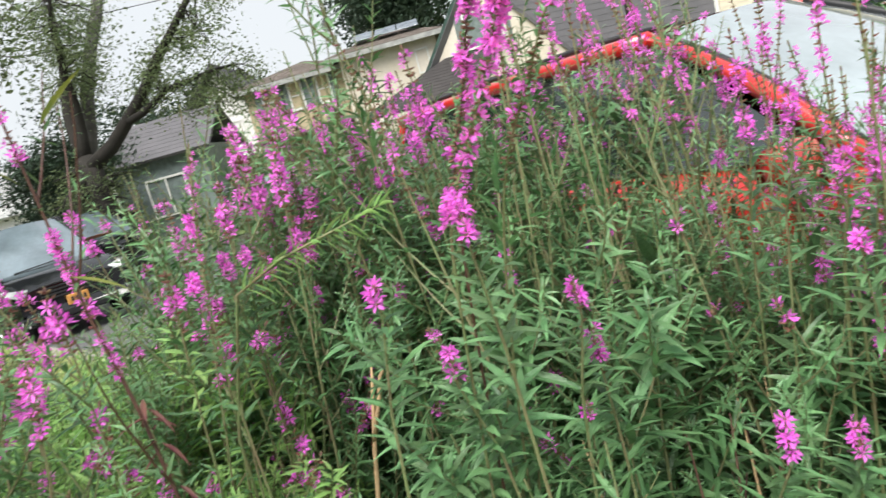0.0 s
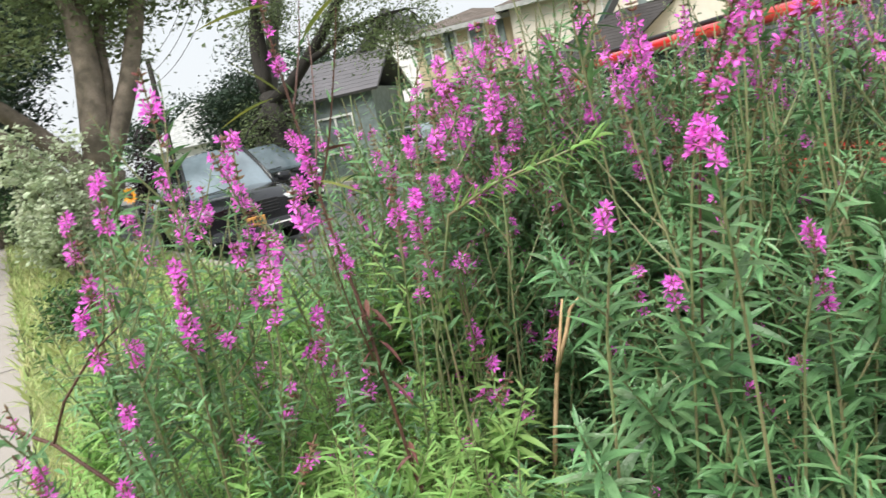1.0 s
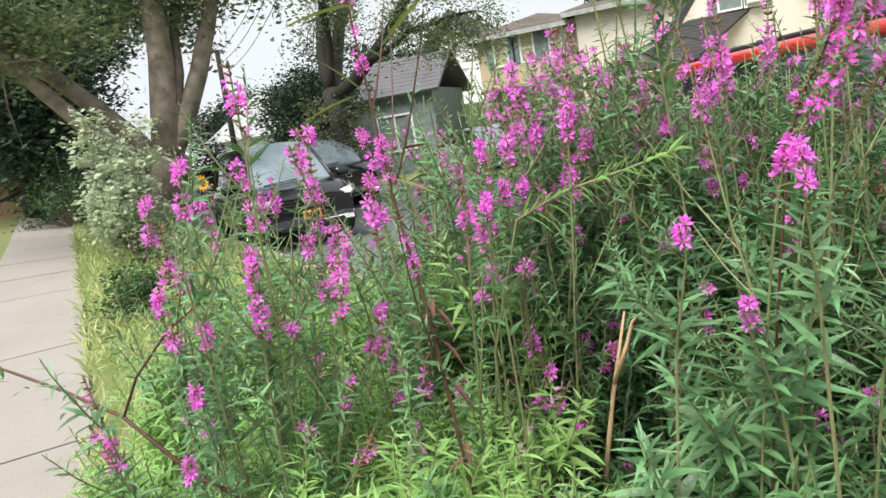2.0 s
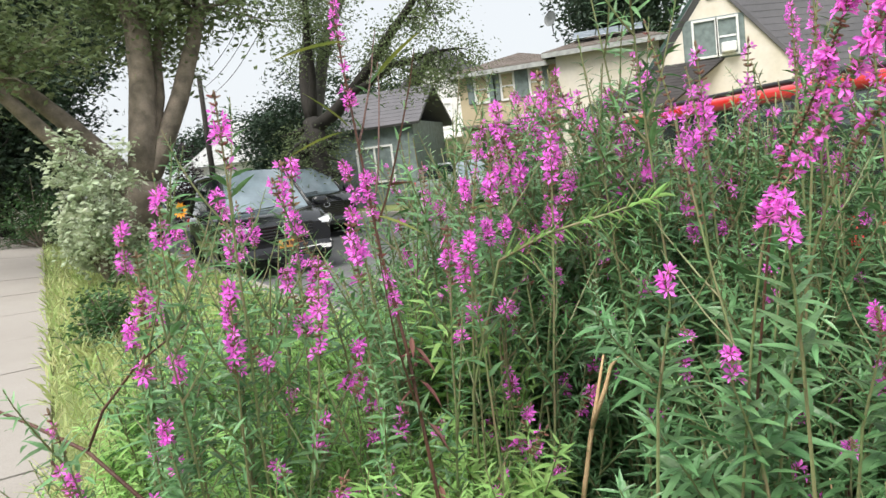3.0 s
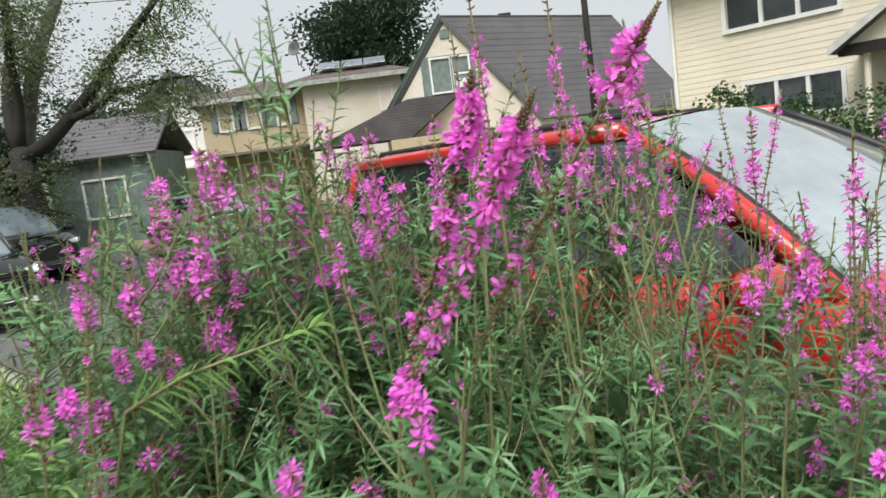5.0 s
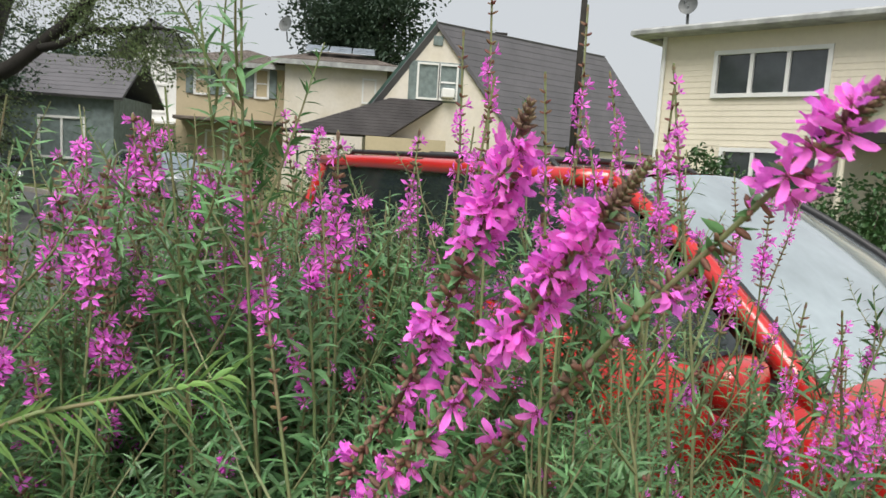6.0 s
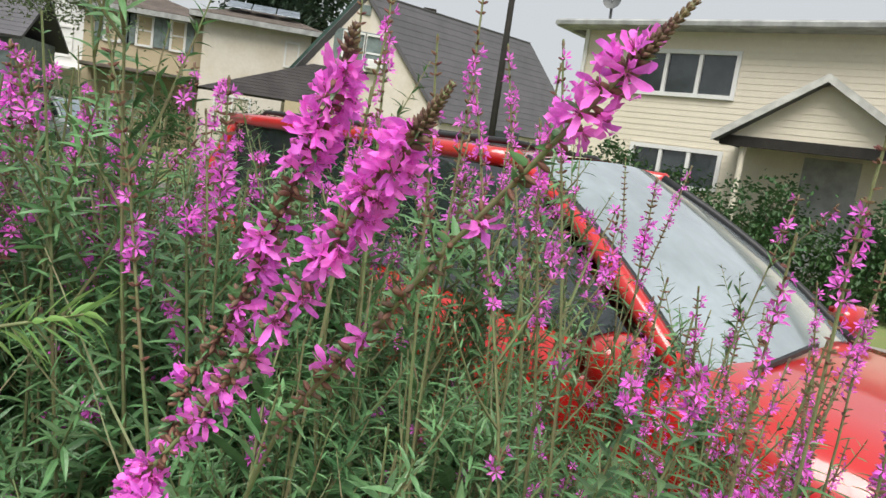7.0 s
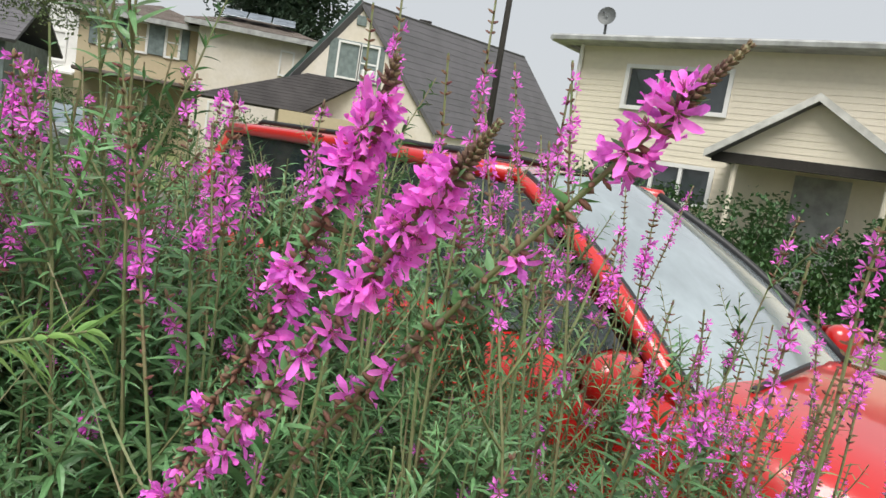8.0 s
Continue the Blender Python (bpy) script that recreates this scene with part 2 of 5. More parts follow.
def part(name, build, mats, parent=None, label="", smooth=False):
    mats = mats if isinstance(mats, (list, tuple)) else [mats]
    ob = new(name, build if isinstance(build, bpy.types.Mesh) else build.mesh(name, mats, smooth))
    if parent is not None:
        ob.parent = parent
    if label:
        ob["label"] = label
    return ob


# ---- ground ----
gb = Build()
ss = [-900, -300, -100, -50] + [-40 + i * 4 for i in range(10)] + [0.5 * i for i in range(1, 40)] + [20 + i * 3 for i in range(12)] + [60, 80, 120, 300, 900]
pp = [-900, -200, -60, -20, -8, -4, -2.35, -1.6, -0.42, 0, 0.5, 1, 1.5, 2.0, 2.13, 2.2, 4, 7, 9.7, 9.72, 14, 25, 60, 200, 900]
gb.grid([[at_street(s, p, -0.2 if 2.15 < p < 9.71 else (-0.03 if -1.7 < p < -0.41 else 0.0)) for p in pp] for s in ss])
ground = part("ground", gb, M["ground"], smooth=True)
tagged(ground, "patchy green lawn and bare soil of the roadside", "ground", kind="structure")


def strip(name, p0, p1, s0, s1, z, mat, label, category, depth=0.15, step=2.0):
    b = Build()
    n = int((s1 - s0) / step)
    rows = []
    for i in range(n + 1):
        s = s0 + (s1 - s0) * i / n
        rows.append([at_street(s, p0, z - depth), at_street(s, p0, z), at_street(s, p1, z), at_street(s, p1, z - depth)])
    b.grid(rows)
    return tagged(part(name, b, mat), label, category, kind="structure")


road = strip("road", 2.35, 9.6, -40, 160, -0.11, M["asphalt"], "grey asphalt street with parked cars", "road", 0.05)
kerb = strip("kerb", 2.12, 2.32, -40, 120, 0.02, M["concrete"], "pale concrete kerb between verge and street", "kerb", 0.2)
kerb_far = strip("kerb", 9.62, 9.8, -40, 120, 0.02, M["concrete"], "pale concrete kerb along the far lawns", "kerb", 0.2)
pavement = tagged(new("pavement"), "worn concrete slab pavement beside the flower bed", "pavement", kind="structure")
for i in range(18):
    b = Build()
    s0 = -6 + i * 1.5
    c = [at_street(s0 + 0.01, -1.55), at_street(s0 + 0.01, -0.4), at_street(s0 + 1.49, -0.4), at_street(s0 + 1.49, -1.55)]
    j = RNG.uniform(-0.004, 0.004)
    top = [p + Vector((0, 0, 0.018 + j)) for p in c]
    low = [p + Vector((0, 0, -0.08)) for p in c]
    b.add(top + low, [(0, 1, 2, 3), (0, 4, 5, 1), (1, 5, 6, 2), (2, 6, 7, 3), (3, 7, 4, 0)])
    part("slab", b, M["concrete"], pavement)
bed = Build()
bed.grid([[(x, y, 0.012 + 0.02 * noise.noise((x * 2, y * 2, 0))) for x in [-1.6 + i * 0.2 for i in range(17)]] for y in [0.75 + j * 0.15 for j in range(9)]])
tagged(part("flower_bed", bed, M["litter"], smooth=True), "brown soil and leaf litter of the flower bed", "soil", kind="structure")


# ---- cars ----
def car_wheel(name, parent, x, y, r, w):
    wheel = part(name, Build().tube([(x, y - w / 2 + 0.02, r), (x, y + w / 2 - 0.02, r)], r * 0.35, 12), M["trim"], parent)
    tb = Build()
    ring = [(-w / 2, r * 0.66), (-w / 2, r * 0.93), (-w / 2 + 0.03, r), (w / 2 - 0.03, r), (w / 2, r * 0.93), (w / 2, r * 0.66)]
    n = 24
    tb.grid([[(x + rr * math.cos(2 * math.pi * k / n), y + yy, r + rr * math.sin(2 * math.pi * k / n)) for yy, rr in ring] for k in range(n + 1)])
    part("tyre", tb, M["rubber"], wheel, smooth=True)
    rb = Build()
    for k in range(5):
        a = 2 * math.pi * k / 5
        d, e = Vector((math.cos(a), 0, math.sin(a))), Vector((-math.sin(a), 0, math.cos(a)))
        for sgn in (-1, 1):
            o = Vector((x, y + sgn * w * 0.42, r))
            rb.add([o + e * 0.03, o - e * 0.03, o + d * r * 0.66 - e * 0.05, o + d * r * 0.66 + e * 0.05], [(0, 1, 2, 3)])
    rb.grid([[(x + r * 0.66 * math.cos(2 * math.pi * k / n), y + yy, r + r * 0.66 * math.sin(2 * math.pi * k / n)) for yy in (-w * 0.45, w * 0.45)] for k in range(n + 1)])
    part("rim", rb, M["chrome"], wheel)


def car(name, paint, m, length=4.4, width=1.78, height=1.5, hood=0.98, label="", sky_screen=False, plate=False, boxy=0.0, rake=0.0, rack=False, nose_share=0.36, tail=0.0):
    """A car that heads along +x, its mirrors near x = 0."""
    root = new(name)
    hw = width / 2
    front, rear = length * nose_share, -length * (1 - nose_share)
    belt = hood + 0.02
    mx = 0.44 + 0.8 * rake
    # lower body: sections from rear to front, each over its half and mirrored
    secs = []
    for k in range(25):
        t = k / 24
        x = rear + (front - rear) * t
        ends = min(t, 1 - t) * 24
        wk = hw * (1 - 0.16 * max(0, 1 - ends / 4) ** 2)
        nose = max(0.0, (x - 0.55) / (front - 0.55))
        top = belt - 0.16 * nose ** 2.2 - (0.10 if k == 24 else 0.0)
        if k == 0:
            top -= 0.08
        base = 0.24 + 0.10 * max(0, 1 - ends / 2)
        half = [(0.0, top + 0.035), (0.55 * wk, top + 0.03), (0.82 * wk, top + 0.005), (0.94 * wk, top - 0.05), (0.985 * wk, top - 0.16),
                (wk, base + 0.32), (0.985 * wk, base + 0.12), (0.93 * wk, base)]
        row = [(x, -yy, zz) for yy, zz in reversed(half)] + [(x, yy, zz) for yy, zz in half[1:]]
        secs.append(row)
    body = Build().grid(secs)
    nrow = len(secs[0])
    body.add(secs[0], [tuple(range(nrow))]).add(secs[-1], [tuple(range(nrow))[::-1]])
    part("body", body, paint, root, smooth=True)
    # greenhouse
    ax, az, ay = 0.62, belt + 0.01, hw * 0.86
    tx, tz, ty = -0.16 + 0.2 * boxy - rake, height - 0.05, hw * 0.66
    rx, rz, ry = rear + 0.75 - 0.45 * boxy - tail, height - 0.06, hw * 0.64
    cx, cz, cy = rear + 0.22 - 0.1 * boxy, belt + 0.02, hw * 0.82

    def edge(a, b, bow, n=8):
        a, b = Vector(a), Vector(b)
        return [a.lerp(b, i / n) + Vector((0.35 * bow, 0, bow)) * math.sin(math.pi * i / n) for i in range(n + 1)]

    for sgn in (-1, 1):
        part("pillar", Build().tube(edge((ax + 0.1, sgn * ay, az - 0.03), (tx, sgn * ty, tz), 0.045), [0.042] * 5 + [0.034] * 4 if sgn < 0 else [0.026] * 9, 6), paint, root, smooth=True)
        part("roof_rail", Build().tube([(tx + (rx - tx) * i / 8, sgn * (ty + 0.01), tz + 0.012 * math.sin(math.pi * i / 8)) for i in range(9)], 0.042, 8), paint, root, smooth=True)
        part("pillar", Build().tube(edge((rx, sgn * ry, rz), (cx, sgn * cy, cz), 0.03), [0.05] * 5 + [0.07] * 4, 6), paint, root, smooth=True)
        bx = (ax + rx) * 0.42
        part("door_pillar", Build().tube([(bx, sgn * (ay + 0.0), belt), (bx - 0.12, sgn * (ty + 0.015), tz)], 0.035, 4), M["trim"], root)
        for x0, x1, q0, q1 in ((ax - 0.06, bx, tx - 0.02, bx - 0.12), (bx, cx + 0.1, bx - 0.12, rx + 0.05)):
            part("side_window", Build().grid([[Vector((x0, sgn * ay, az)).lerp(Vector((q0, sgn * ty, tz)), j / 4), Vector((x1, sgn * (ay - 0.01), az)).lerp(Vector((q1, sgn * ty, tz)), j / 4)] for j in range(5)]), M["glass"], root)
        mp = pose(mx, sgn * (hw + 0.14), belt + 0.05, 0, 0, sgn * -8)
        shell = []
        for ii in range(9):
            th = math.pi * ii / 8
            row = []
            for jj in range(17):
                ph = 2 * math.pi * jj / 16
                cy_, cz_ = math.cos(ph), math.sin(ph)
                row.append(mp @ Vector((-0.02 + 0.13 * (1 - math.cos(th)) / 2, 0.135 * abs(math.sin(th)) ** 0.5 * math.copysign(abs(cy_) ** 0.6, cy_), 0.085 * abs(math.sin(th)) ** 0.5 * math.copysign(abs(cz_) ** 0.6, cz_))))
            shell.append(row)
        mirror = part("mirror", Build().grid(shell), paint, root, smooth=True)
        part("mirror_foot", Build().box((mx - 0.02, min(sgn * (ay - 0.02), sgn * (hw + 0.04)), belt - 0.03), (mx + 0.06, max(sgn * (ay - 0.02), sgn * (hw + 0.04)), belt + 0.02), 0, None, 0.01), M["trim"], mirror)
        part("mirror_glass", Build().box((-0.026, -0.11, -0.065), (-0.021, 0.11, 0.065), 0, mp), M["chrome"], mirror)
        part("headlight", Build().box((-0.34, -0.17, -0.05), (0.05, 0.17, 0.055), 0, pose(front - 0.05, sgn * hw * 0.70, hood - 0.24, 0, 10, sgn * -24), 0.045), M["lens"], root, smooth=True)
        part("tail_light", Build().box((rear - 0.01, -0.14, -0.1), (rear + 0.1, 0.14, 0.1), 0, pose(0, sgn * hw * 0.76, belt - 0.16), 0.03), M["red"], root)
        for wx in (front - 0.85, rear + 0.85):
            car_wheel("wheel", root, wx, sgn * (hw - 0.08), 0.33, 0.21)
    roof_rows = []
    for i in range(9):
        t = i / 8
        x = tx + (rx - tx) * t
        yh = ty + (ry - ty) * t
        roof_rows.append([(x, yh * (j / 4 - 1), tz + 0.012 * math.sin(math.pi * t) + 0.055 * (1 - (j / 4 - 1) ** 2)) for j in range(9)])
    part("roof", Build().grid(roof_rows), paint, root, smooth=True)
    for sgn in (-1, 1):
        # dark seal between the pillar and the glass
        part("screen_seal", Build().tube([q + Vector((0.012, -sgn * 0.035, 0.012)) for q in edge((ax + 0.1, sgn * ay, az - 0.03), (tx, sgn * ty, tz), 0.045)], 0.022, 6), M["trim"], root, smooth=True)
    if rack:
        x0, x1 = tx - 0.35, rx + 0.25
        for sgn in (-1, 1):
            y = sgn * (ty - 0.05)
            part("rack_rail", Build().tube([(x0, y, tz + 0.02), (x0 - 0.08, y, tz + 0.07), (x1 + 0.08, y, tz + 0.07), (x1, y, tz + 0.02)], 0.016, 6), M["trim"], root, "black roof rack rail", smooth=True)
        for x in (x0 - 0.25, x0 - 1.1):
            part("rack_bar", Build().tube([(x, -ty + 0.05, tz + 0.075), (x, 0, tz + 0.09), (x, ty - 0.05, tz + 0.075)], 0.018, 6), M["trim"], root, "black roof rack bar", smooth=True)

    def screen(p0, y0, p1, y1, bow, inset=0.0):
        rows = []
        for i in range(9):
            t = i / 8
            x, z, y = p0[0] + (p1[0] - p0[0]) * t, p0[1] + (p1[1] - p0[1]) * t, y0 + (y1 - y0) * t
            lift_z = 0.045 * math.sin(math.pi * t)
            rows.append([(x + bow * (1 - (j / 4 - 1) ** 2) + 0.35 * lift_z - inset, y * (j / 4 - 1), z + lift_z + (0.05 * t) * (1 - (j / 4 - 1) ** 2) - inset * 0.6) for j in range(9)])
        return Build().grid(rows)

    # the pale screen carries the sky's reflection in its colour; nothing hangs behind it
    ws = part("windshield", screen((ax + 0.1, az - 0.02), ay - 0.03, (tx, tz), ty - 0.02, 0.09), M["sky_pale"] if sky_screen else M["glass"], root,
              "windshield glass in the pale colour of the reflected sky" if sky_screen else "", smooth=True)
    ws.data.materials[0] = M["ws_sky"] if sky_screen else M["ws"]
    part("wiper", Build().tube([(ax + 0.19, -0.5, az + 0.02), (ax + 0.16, 0.1, az + 0.05)], 0.012, 4), M["trim"], ws)
    part("rear_window", screen((cx, cz), cy - 0.04, (rx, rz), ry - 0.02, -0.05), M["glass"], root, smooth=True)
    gr = Build()
    for k in range(5):
        z = hood - 0.42 + k * 0.05
        gr.box((front - 0.06, -hw * 0.5, z), (front + 0.012, hw * 0.5, z + 0.025), 0, None, 0.006)
    part("grille", gr, M["trim"], root)
    part("bumper", Build().box((front - 0.25, -hw * 0.86, 0.26), (front + 0.05, hw * 0.86, 0.48), 0, None, 0.06), paint, root, smooth=True)
    part("lower_grille", Build().box((front - 0.02, -hw * 0.6, 0.28), (front + 0.056, hw * 0.6, 0.38), 0, None, 0.01), M["trim"], root)
    badge = Build()
    n = 20
    badge.grid([[(front + 0.03 + 0.006 * math.cos(b), (0.075 + 0.012 * math.sin(b)) * math.cos(a), hood - 0.27 + (0.05 + 0.01 * math.sin(b)) * math.sin(a)) for b in (0, 1.57, 3.14, 4.71, 6.28)] for a in (2 * math.pi * k / n for k in range(n + 1))])
    part("badge", badge, M["chrome"], root, "plain oval chrome badge")
    if plate:
        pl = part("number_plate", Build().box((front + 0.05, -0.155, 0.42), (front + 0.075, 0.155, 0.57), 0, None, 0.008), M["amber"], root, "orange number plate with plain dark bars")
        for y in (-0.1, -0.04, 0.02, 0.08):
            part("plate_bar", Build().box((front + 0.075, y, 0.465), (front + 0.079, y + 0.035, 0.53)), M["trim"], pl)
    root.matrix_world = m
    tagged(root, label, "car")
    return root


def glass_screen(name, under):
    """A laminated screen: sharp reflection over a base colour paled by painted sky reflection."""
    return material(name, under, 0.08, 0.2, 2.2, 0.0, coat=1.0, spec=0.8, second=tuple(c * 0.62 for c in under))


# grey-blue base stands in for sky mirrored in the glass, not the cabin
M["ws"] = glass_screen("windshield_glass", (0.22, 0.28, 0.32))
# red car's screen: reflected sky painted paler still, with darker streaks
M["ws_sky"] = glass_screen("sky_pale_windshield_glass", (0.35, 0.41, 0.435))


def heading(x, y, hx, hy, z=0.0):
    return pose(x, y, z, 0, 0, math.degrees(math.atan2(hy, hx)))


RED = (1.74, 3.38, 0.484, -0.875)
red_car = car("red_car", M["red"], heading(*RED, -0.11), 5.05, 1.80, 1.71, 1.03, "glossy red car parked behind the purple flowers", sky_screen=True, rake=0.15, rack=True, nose_share=0.32, tail=0.35)
black_suv = car("black_suv", M["black"], heading(-6.95, 11.4, 0.70, -0.714, -0.06), 4.5, 1.80, 1.76, 1.0, "glossy black sport utility car parked at the kerb", plate=True, boxy=0.3)
grey_car = car("silver_car", M["silver"], heading(-5.6, 22.5, 0.69, -0.72, -0.11), 4.2, 1.75, 1.5, 0.98, "silver grey car parked across the street")
dark_car = car("dark_car", M["black"], heading(-8.9, 17.2, 0.70, -0.714, -0.05), 4.5, 1.85, 1.75, 1.05, "dark car parked behind the black one", boxy=1.0)
white_van = car("white_car", M["white"], heading(-19.5, 24.0, 0.72, -0.69, -0.11), 4.6, 1.85, 1.7, 1.05, "white car parked far along the street", boxy=1.0)


# ---- houses ----
def lap_wall(parent, mat, a, c, z0, z1, holes=(), board=0.115, lap=0.010, top=None):
    """Horizontal boards from a to c (plan points), each leaning out at its foot; holes are (along0, along1, low, high)."""
    a, c = Vector((*a, 0)), Vector((*c, 0))
    d = (c - a).normalized()
    n = Vector((d.y, -d.x, 0))
    z = z0
    while z < z1 - 1e-3:
        h = min(board, z1 - z)
        spans = [top(z + h * 0.3) if top else (0.0, (c - a).length)]
        for h0, h1, l0, l1 in holes:
            if z + h > l0 + 0.02 and z < l1 - 0.02:
                spans = [q for s in spans for q in ((s[0], min(s[1], h0)), (max(s[0], h1), s[1])) if q[1] - q[0] > 0.01]
        lo, hi = Vector((0, 0, z)), Vector((0, 0, z + h))
        for s0, s1 in spans:
            e0, e1 = a + d * s0, a + d * s1
            b = Build().add([e0 + n * lap + lo, e1 + n * lap + lo, e1 + n * 0.003 + hi, e0 + n * 0.003 + hi, e0 + lo, e1 + lo, e1 + hi, e0 + hi],
                            [(0, 1, 2, 3), (4, 5, 1, 0), (3, 2, 6, 7), (0, 3, 7, 4), (1, 5, 6, 2)])
            part("board", b, mat, parent)
        z += h
    return d, n


def window(parent, a, d, n, s0, s1, z0, z1, sashes=2, frame_mat="white", pane_mat="pane", fw=0.06, bars=False):
    """A window in a wall that starts at a and runs along d, with n its outside."""
    def put(x0, x1, y0, y1, l, h):
        pts = []
        for x in (x0, x1):
            for y in (y0, y1):
                for z in (l, h):
                    pts.append(a + d * x + n * y + Vector((0, 0, z)))
        return pts, [(0, 1, 3, 2), (4, 6, 7, 5), (0, 4, 5, 1), (2, 3, 7, 6), (0, 2, 6, 4), (1, 5, 7, 3)]
    fb = Build()
    fb.add(*put(s0 - fw, s0, -0.05, 0.05, z0 - fw, z1 + fw)).add(*put(s1, s1 + fw, -0.05, 0.05, z0 - fw, z1 + fw))
    fb.add(*put(s0, s1, -0.05, 0.05, z1, z1 + fw)).add(*put(s0, s1, -0.05, 0.07, z0 - fw, z0))
    w = part("window", fb, M[frame_mat], parent)
    step = (s1 - s0) / sashes
    for i in range(sashes):
        x0, x1 = s0 + i * step, s0 + (i + 1) * step
        part("pane", Build().add(*put(x0 + 0.02, x1 - 0.02, -0.04, -0.025, z0, z1)), M[pane_mat], w)
        if i:
            part("mullion", Build().add(*put(x0 - 0.035, x0 + 0.035, -0.045, 0.04, z0, z1)), M[frame_mat], w)
        if bars:
            zm = (z0 + z1) / 2
            part("sash_bar", Build().add(*put(x0 + 0.02, x1 - 0.02, -0.045, 0.02, zm - 0.03, zm + 0.03)), M[frame_mat], w)
    return w


def slab_roof(parent, corners, mat, thick=0.14, name="roof", courses=0.3):
    """A roof plane from four corners (eave a, eave b, ridge b, ridge a) with stepped shingle courses."""
    a, b, c, d = [Vector(p) for p in corners]
    n = (b - a).cross(d - a).normalized()
    if n.z < 0:
        n = -n
    k = max(2, int((d - a).length / courses))
    prof = []
    for i in range(k):
        prof += [(i / k, 0.0), (i / k, 0.009), ((i + 1) / k, 0.0)]
    prof += [(1.0, -thick), (0.0, -thick)]
    bb = Build()
    m = len(prof)
    bb.add([a.lerp(d, t) + n * h for t, h in prof] + [b.lerp(c, t) + n * h for t, h in prof],
           [(q, (q + 1) % m, m + (q + 1) % m, m + q) for q in range(m)] + [tuple(range(m))[::-1], tuple(range(m, 2 * m))])
    return part(name, bb, mat, parent)


def dish(parent, at, face, r=0.4):
    b = Build()
    f = Vector(face).normalized()
    s = f.orthogonal().normalized()
    u = f.cross(s)
    at = Vector(at)
    b.grid([[at + (s * math.cos(2 * math.pi * k / 16) + u * math.sin(2 * math.pi * k / 16)) * r * q + f * (r * 0.25 * q * q) for q in (0.05, 0.4, 0.7, 1.0)] for k in range(17)])
    b.tube([at, at - Vector((0, 0, 0.6)) - f * 0.1], 0.03, 6)
    b.tube([at - u * r * 0.8, at + f * r], 0.015, 4)
    return part("satellite_dish", b, M["dish"], parent, "round grey satellite dish")


# beige sided house, its front along the street
beige = new("beige_house")
BA, BD = Vector((6.15, 15.0, 0)), Vector((0.63, -0.777, 0))
BN = Vector((BD.y, -BD.x, 0))
EAVE = 4.45
holes = [(1.15, 3.25, 3.22, 4.07), (1.45, 3.25, 1.45, 2.2)]
core = [BA + BD * x + BN * y + Vector((0, 0, z)) for x in (0, 13) for y in (-0.05, -9) for z in (0, EAVE)]
core_holes = Build()
for x0, x1, z0, z1 in ((0, 1.15, 0, EAVE), (3.25, 13, 0, EAVE), (1.15, 3.25, 0, 1.45), (1.15, 3.25, 2.2, 3.22), (1.15, 3.25, 4.07, EAVE), (1.15, 1.45, 1.45, 2.2)):
    pts = [BA + BD * x + BN * y + Vector((0, 0, z)) for x in (x0, x1) for y in (-0.005, -0.15) for z in (z0, z1)]
    core_holes.add(pts, [(0, 1, 3, 2), (4, 6, 7, 5), (0, 4, 5, 1), (2, 3, 7, 6), (0, 2, 6, 4), (1, 5, 7, 3)])
bwall = part("wall", core_holes, M["siding"], beige)
lap_wall(bwall, M["siding"], BA.to_2d(), (BA + BD * 13).to_2d(), 0.3, EAVE, holes)
side = Build()
side.add([BA - BN * 9, BA - BN * 0.01, BA - BN * 0.01 + Vector((0, 0, EAVE)), BA - BN * 9 + Vector((0, 0, EAVE))], [(0, 1, 2, 3)])
side.add([BA + BD * 13 - BN * 9, BA + BD * 13, BA + BD * 13 + Vector((0, 0, EAVE)), BA + BD * 13 - BN * 9 + Vector((0, 0, EAVE))], [(0, 1, 2, 3)])
side.add([BA - BN * 9, BA + BD * 13 - BN * 9, BA + BD * 13 - BN * 9 + Vector((0, 0, EAVE)), BA - BN * 9 + Vector((0, 0, EAVE))], [(0, 1, 2, 3)])
swall = part("side_wall", side, M["siding"], beige)
lap_wall(swall, M["siding"], (BA - BN * 9).to_2d(), BA.to_2d(), 0.3, EAVE)
window(beige, BA, BD, BN, 1.2, 3.2, 3.27, 4.02, 3, fw=0.08)
window(beige, BA, BD, BN, 1.5, 3.2, 1.5, 2.15, 3, fw=0.08)


def bp(x, y, z):
    return BA + BD * x + BN * y + Vector((0, 0, z))


slab_roof(beige, [bp(-0.45, 0.45, EAVE + 0.12), bp(13.4, 0.45, EAVE + 0.12), bp(10, -4.5, EAVE + 0.75), bp(3, -4.5, EAVE + 0.75)], M["roof"], 0.05)
slab_roof(beige, [bp(-0.45, -9.4, EAVE + 0.12), bp(-0.45, 0.45, EAVE + 0.12), bp(3, -4.5, EAVE + 0.75), bp(3, -4.5, EAVE + 0.75)], M["roof"], 0.05)
part("gutter", Build().tube([bp(-0.45, 0.47, EAVE + 0.05), bp(13.4, 0.47, EAVE + 0.05)], 0.075, 6), M["gutter"], beige)
part("gutter", Build().tube([bp(-0.47, 0.47, EAVE + 0.05), bp(-0.47, -9.4, EAVE + 0.05)], 0.075, 6), M["gutter"], beige)
